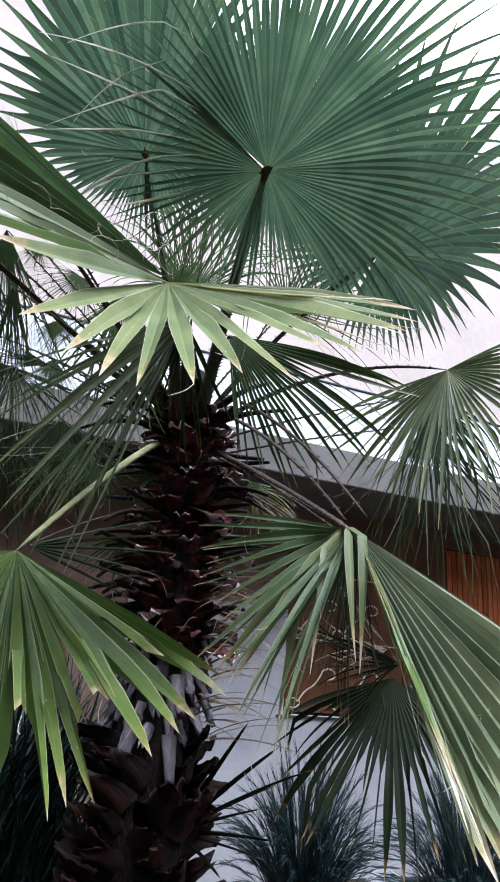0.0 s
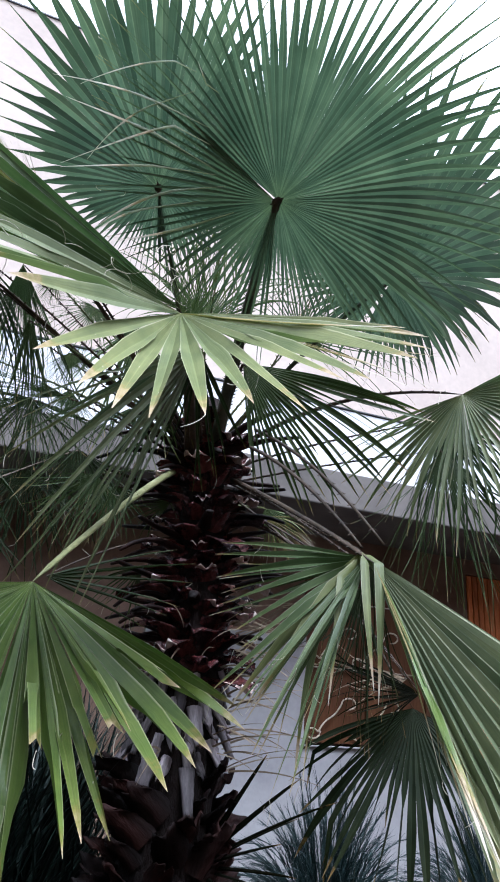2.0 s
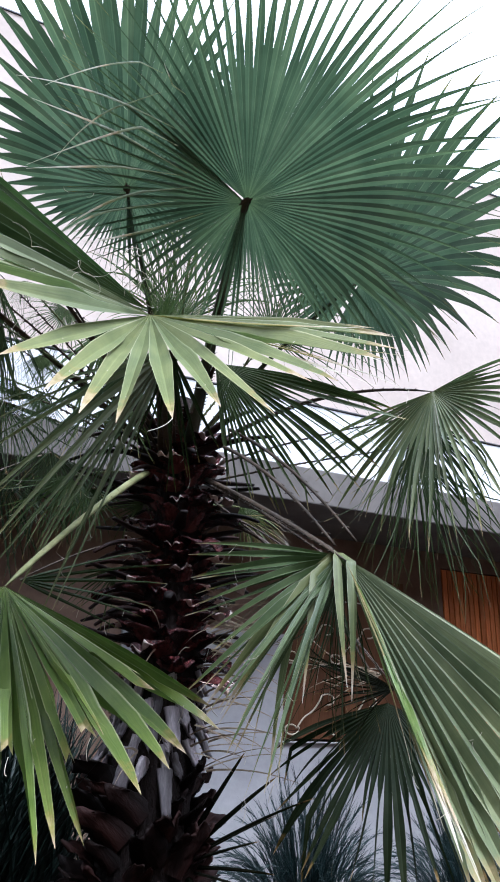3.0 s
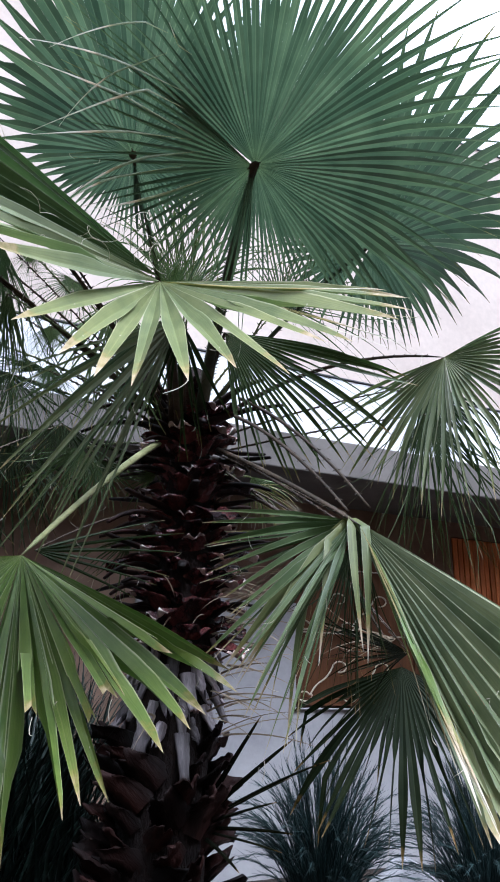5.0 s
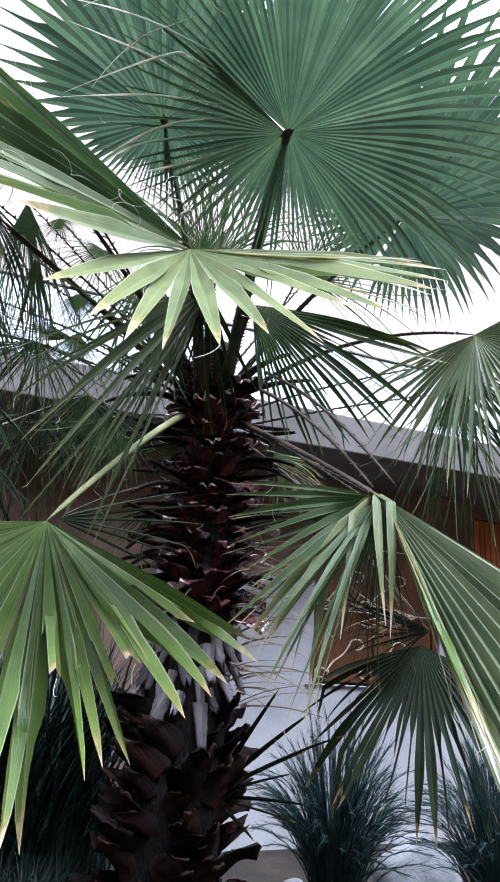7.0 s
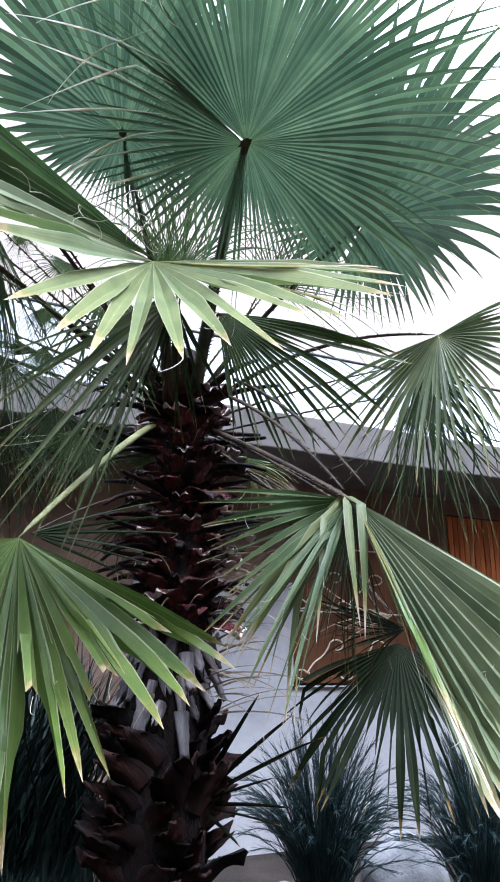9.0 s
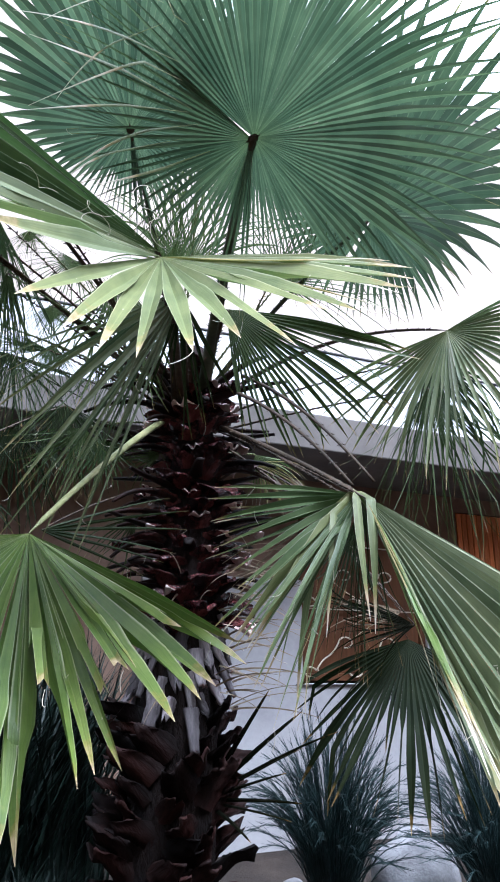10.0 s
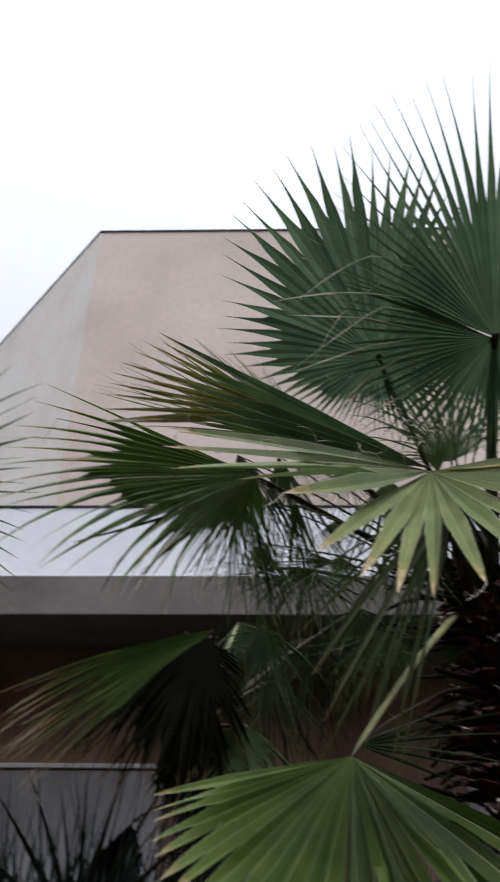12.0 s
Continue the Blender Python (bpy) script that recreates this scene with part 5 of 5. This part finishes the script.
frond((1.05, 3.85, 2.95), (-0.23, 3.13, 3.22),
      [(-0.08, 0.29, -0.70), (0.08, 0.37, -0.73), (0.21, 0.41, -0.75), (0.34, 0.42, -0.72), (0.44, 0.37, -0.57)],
      n=30, fuse=0.15, droop=0.25, arch=0.05, taper=0.8, wmin=0.4, fold=0.6, mess=0.45, thick=0.006, shade_tone=0.55, blue_tint=0.5, seed=372)
frond((1.38, 3.78, 2.78), (1.38, 2.22, 2.03),
      [(-0.10, -0.57, -0.71), (-0.12, -0.66, -0.79), (-0.15, -0.73, -0.82), (-0.14, -0.75, -0.85), (-0.13, -0.76, -0.86)],
      n=5, exact=True, fuse=(0.5, 0.55, 0.6), droop=0.02, arch=0.02, taper=0.8, wmin=0.3, fold=0.8, mess=0.16, dry=1.3, thick=0.009, mat=YELLOW_LEAF, seed=381)
frond((1.10, 3.72, 2.92), (0.75, 2.72, 3.00),
      [(-0.17, 0.40, -0.58), (-0.16, 0.46, -0.78), (-0.25, 0.44, -0.72), (-0.26, 0.48, -0.88), (-0.35, 0.45, -0.78), (-0.39, 0.40, -0.64), (-0.48, 0.44, -0.72), (-0.53, 0.47, -0.84), (-0.60, 0.41, -0.67), (-0.48, 0.37, -0.58), (-0.55, 0.35, -0.52), (-0.62, 0.30, -0.45)],
      n=12, exact=True, fuse=0.12, droop=0.1, arch=0.04, taper=0.6, wmin=0.24, fold=0.6, mess=0.14, thick=0.008, blue_tint=0.9, shade_tone=0.1, dry=0.1, seed=382)
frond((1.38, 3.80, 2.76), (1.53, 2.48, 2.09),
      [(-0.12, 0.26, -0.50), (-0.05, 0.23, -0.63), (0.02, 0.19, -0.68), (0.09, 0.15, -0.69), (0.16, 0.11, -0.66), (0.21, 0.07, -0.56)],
      n=24, fuse=0.15, droop=0.1, arch=0.02, taper=0.7, wmin=0.3, fold=0.6, mess=0.4, thick=0.008, mat=SHADED_LEAF, seed=391)


def bent_segment(pts, wide, dry, blue_tint, label, lead=(0.75, 0.75, 1.0)):
    """A free leaf segment: straight to its bend, then curving over to its tip."""
    a, b, c, d = (Vector(p) for p in pts)
    line = [a.lerp(b, 0.0), a.lerp(b, 0.6), b] + bezier(b.lerp(c, 0.08), c, d, 14)
    v, f, along, across = [], [], [], []
    for i, p in enumerate(line):
        t = i / (len(line) - 1)
        w_ = wide * (lead[i] if i < 3 else 1.0) * min(1.0, 1.7 * (1 - t)) + 0.0008
        q = (line[min(i + 1, len(line) - 1)] - line[max(i - 1, 0)]).normalized()
        side = q.cross(Vector((0.15, 1, 0.1))).normalized()
        v += [p - side * w_, p + Vector((0, -0.35 * w_, 0)), p + side * w_]
        along += [t] * 3
        across += [-1.0, 0.0, 1.0]
    for i in range(len(line) - 1):
        j = 3 * i
        f += [(j, j + 1, j + 4, j + 3), (j + 1, j + 2, j + 5, j + 4)]
    under("hanging_segment", mesh_of("hanging_segment", v, f, PALE_LEAF, True, {"along": along, "across": across, "dry": [dry] * len(v), "shade_tone": [0.0] * len(v), "blue_tint": [blue_tint] * len(v)}), palm, label)


# lit segments folded over at the joint and hanging straight down
for pts, wide in (
    (((1.38, 2.27, 2.06), (1.37, 2.17, 2.01), (1.33, 2.09, 1.80), (1.29, 2.05, 1.53)), 0.018),
    (((1.37, 2.27, 2.06), (1.33, 2.20, 2.02), (1.29, 2.12, 1.80), (1.28, 2.06, 1.57)), 0.016),
    (((1.37, 2.28, 2.05), (1.28, 2.28, 1.97), (1.23, 2.21, 1.79), (1.17, 2.16, 1.52)), 0.015),
    (((1.37, 2.28, 2.05), (1.25, 2.30, 1.93), (1.11, 2.29, 1.73), (0.95, 2.32, 1.48)), 0.022),
    (((1.36, 2.28, 2.05), (1.23, 2.39, 1.91), (1.09, 2.42, 1.70), (0.92, 2.44, 1.48)), 0.020),
    (((1.38, 2.25, 2.04), (1.42, 2.14, 1.89), (1.41, 2.05, 1.73), (1.41, 2.01, 1.61)), 0.016),
    (((1.36, 2.28, 2.04), (1.25, 2.37, 1.83), (1.16, 2.33, 1.58), (1.12, 2.29, 1.27)), 0.014),
):
    bent_segment(pts, wide, 0.16, 0.0, "pale green leaf segment bent over and hanging")
# thin ends of the great fan, bent over in front of the fan behind it, coloured pale as if lit
for pts, wide in (
    (((0.56, 2.07, 3.59), (0.37, 2.06, 3.61), (0.17, 2.04, 3.61), (-0.04, 2.05, 3.56)), 0.009),
    (((0.58, 2.11, 3.55), (0.43, 2.10, 3.57), (0.33, 2.12, 3.53), (0.05, 2.25, 3.36)), 0.010),
    (((0.63, 2.17, 3.47), (0.39, 2.21, 3.45), (0.23, 2.23, 3.41), (0.05, 2.26, 3.35)), 0.010),
    (((0.68, 2.18, 3.44), (0.49, 2.25, 3.40), (0.32, 2.30, 3.32), (0.21, 2.37, 3.19)), 0.011),
    (((0.63, 2.24, 3.40), (0.39, 2.33, 3.33), (0.29, 2.34, 3.27), (0.22, 2.37, 3.19)), 0.009),
    (((0.64, 2.16, 3.48), (0.37, 2.14, 3.54), (0.20, 2.12, 3.54), (0.02, 2.10, 3.53)), 0.010),
    (((0.47, 2.00, 3.67), (0.35, 2.06, 3.61), (0.23, 2.11, 3.55), (0.14, 2.22, 3.39)), 0.006),
    (((0.46, 1.96, 3.72), (0.37, 1.95, 3.72), (0.22, 1.97, 3.67), (0.06, 2.05, 3.56)), 0.006),
    (((0.56, 1.98, 3.68), (0.50, 1.96, 3.68), (0.47, 1.92, 3.68), (0.44, 1.88, 3.68)), 0.008),
    (((0.74, 2.23, 3.37), (0.58, 2.31, 3.30), (0.44, 2.35, 3.23), (0.30, 2.38, 3.18)), 0.010),
):
    bent_segment(pts, 0.5 * wide, 0.5, 0.2, "thin leaf end coloured pale as if lit", (0.05, 0.5, 0.9))

# ---- low plants, stones ----
def needle_bush(at, height, spread, stems, seed, label):
    """Feathery shrub: arching stems set with fine needles."""
    rnd = random.Random(seed)
    base = Vector(at)
    shrub = tagged(empty("needle_shrub", base), label, "shrub")
    for i in range(stems):
        w, lean = rnd.uniform(0, 6.283), rnd.uniform(0.1, 1.0)
        o = Vector((math.cos(w), math.sin(w), 0))
        h = height * rnd.uniform(0.55, 1.0)
        a = o * rnd.uniform(0, 0.08)
        tip = a + o * spread * lean + Vector((0, 0, h * (1.05 - 0.45 * lean)))
        pts = bezier(a, a + o * spread * lean * 0.3 + Vector((0, 0, h * 0.7)), tip, 9)
        pieces = [tube(pts, [0.004 - 0.0003 * k for k in range(9)], 4)]
        for k in range(46):
            t = 0.15 + 0.85 * k / 46
            j = min(int(t * 8), 7)
            p = pts[j].lerp(pts[j + 1], t * 8 - j)
            d = (pts[j + 1] - pts[j]).normalized()
            side = Vector((rnd.gauss(0, 1), rnd.gauss(0, 1), rnd.gauss(0, 1)))
            side = (side - d * side.dot(d)).normalized()
            e = p + (d * 1.0 + side * 0.28) * rnd.uniform(0.06, 0.13)
            n = side.cross(d).normalized() * 0.0022
            pieces.append(([p - n, p + n, e], [(0, 1, 2)]))
        v, f = join(pieces)
        part("stem", mesh_of("stem", v, f, NEEDLE, False), shrub)
    return shrub


def grass_clump(at, height, spread, blades, seed, label):
    rnd = random.Random(seed)
    v, f = [], []
    for i in range(blades):
        w = rnd.uniform(0, 6.283)
        o = Vector((math.cos(w), math.sin(w), 0))
        a = Vector((rnd.gauss(0, spread * 0.4), rnd.gauss(0, spread * 0.4), 0))
        h = height * rnd.uniform(0.5, 1)
        n = Vector((-o.y, o.x, 0)) * rnd.uniform(0.003, 0.006)
        q = len(v)
        for k in range(5):
            t = k / 4
            c = a + o * (h * 0.55 * t * t) + Vector((0, 0, h * (t - 0.25 * t * t)))
            v += [c - n * (1 - t), c + n * (1 - t)]
        for k in range(4):
            f.append((q + 2 * k, q + 2 * k + 1, q + 2 * k + 3, q + 2 * k + 2))
    ob = new("grass_clump", mesh_of("grass_clump", v, f, GRASS))
    ob.location = at
    return tagged(ob, label, "grass", kind="stuff")


def stone(at, size, seed, label):
    bm = bmesh.new()
    bmesh.ops.create_icosphere(bm, subdivisions=3, radius=1)
    for q in bm.verts:
        k = 1 + 0.28 * noise.noise(q.co * 1.3 + Vector((seed, 0, 0))) + 0.06 * noise.noise(q.co * 5 + Vector((0, seed, 0)))
        q.co = Vector((q.co.x * size[0], q.co.y * size[1], q.co.z * size[2])) * k
    me = bpy.data.meshes.new("stone")
    bm.to_mesh(me)
    bm.free()
    me.polygons.foreach_set("use_smooth", [True] * len(me.polygons))
    me.materials.append(STONE)
    ob = new("stone", me)
    ob.location = at
    return tagged(ob, label, "stone", group="stones in the bed")


needle_bush((2.2, 4.05, 0.0), 1.25, 0.55, 290, 3, "feathery blue-green shrub with fine needles in the bed")
needle_bush((3.05, 3.7, 0.0), 1.2, 0.45, 285, 4, "feathery blue-green shrub with fine needles beside stones")
stone((2.95, 4.35, 0.16), (0.3, 0.24, 0.27), 1.0, "rounded pale grey garden stone on soil")
stone((2.2, 4.55, 0.07), (0.12, 0.1, 0.1), 4.0, "small rounded pale grey garden stone on soil")
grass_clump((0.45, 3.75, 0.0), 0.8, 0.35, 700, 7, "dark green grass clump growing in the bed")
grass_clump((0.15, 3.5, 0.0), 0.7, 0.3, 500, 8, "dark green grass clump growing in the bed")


def strap_shrub(at, height, spread, blades, seed, label):
    """Tall dense clump of dark strap leaves."""
    rnd = random.Random(seed)
    v, f = [], []
    for i in range(blades):
        w = rnd.uniform(0, 6.283)
        o = Vector((math.cos(w), math.sin(w), 0))
        a = Vector((rnd.gauss(0, spread * 0.35), rnd.gauss(0, spread * 0.25), 0))
        h, lean = height * rnd.uniform(0.4, 1), rnd.uniform(0.1, 0.6)
        n = Vector((-o.y, o.x, 0)) * rnd.uniform(0.008, 0.018)
        q = len(v)
        for k in range(8):
            t = k / 7
            c = a + o * (h * lean * t * t) + Vector((0, 0, h * (t - 0.3 * lean * t * t)))
            k_ = (1 - t) ** 0.6
            v += [c - n * k_, c + o * (-0.3 * n.length * k_), c + n * k_]
        for k in range(7):
            j = q + 3 * k
            f += [(j, j + 1, j + 4, j + 3), (j + 1, j + 2, j + 5, j + 4)]
    ob = new("strap_leaf_shrub", mesh_of("strap_leaf_shrub", v, f, GRASS))
    ob.location = at
    return tagged(ob, label, "shrub", kind="stuff")


# dark clumps added to fill the black, shaded area left of the trunk
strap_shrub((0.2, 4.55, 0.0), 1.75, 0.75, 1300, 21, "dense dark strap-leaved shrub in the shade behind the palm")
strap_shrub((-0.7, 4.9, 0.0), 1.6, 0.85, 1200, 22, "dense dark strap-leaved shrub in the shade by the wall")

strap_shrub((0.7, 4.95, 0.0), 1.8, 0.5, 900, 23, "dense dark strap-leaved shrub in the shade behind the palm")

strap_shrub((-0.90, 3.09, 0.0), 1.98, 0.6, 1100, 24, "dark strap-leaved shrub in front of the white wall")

# curly fibres hanging from the edges of the pale frond
rnd = random.Random(31)
for i in range(16):
    p = Vector((0.54 + rnd.uniform(-0.55, 0.1), 2.0 + rnd.uniform(-0.2, 0.05), 2.75 + rnd.uniform(-0.12, 0.1)))
    pts, a, r = [], rnd.uniform(0, 6.28), rnd.uniform(0.01, 0.03)
    d = Vector((rnd.uniform(-1, 1), rnd.uniform(-0.4, 0.1), rnd.uniform(-1.2, 0.3))).normalized()
    for k in range(22):
        a += rnd.uniform(0.2, 0.55)
        p = p + d * 0.006 + Vector((math.cos(a), 0.3 * math.sin(a * 0.7), math.sin(a))) * r * 0.35
        pts.append(p)
    v, f = tube(pts, [0.0009] * 22, 4)
    under("leaf_fibre", mesh_of("leaf_fibre", v, f, FIBRE), palm, "thin curly whitish leaf fibre")
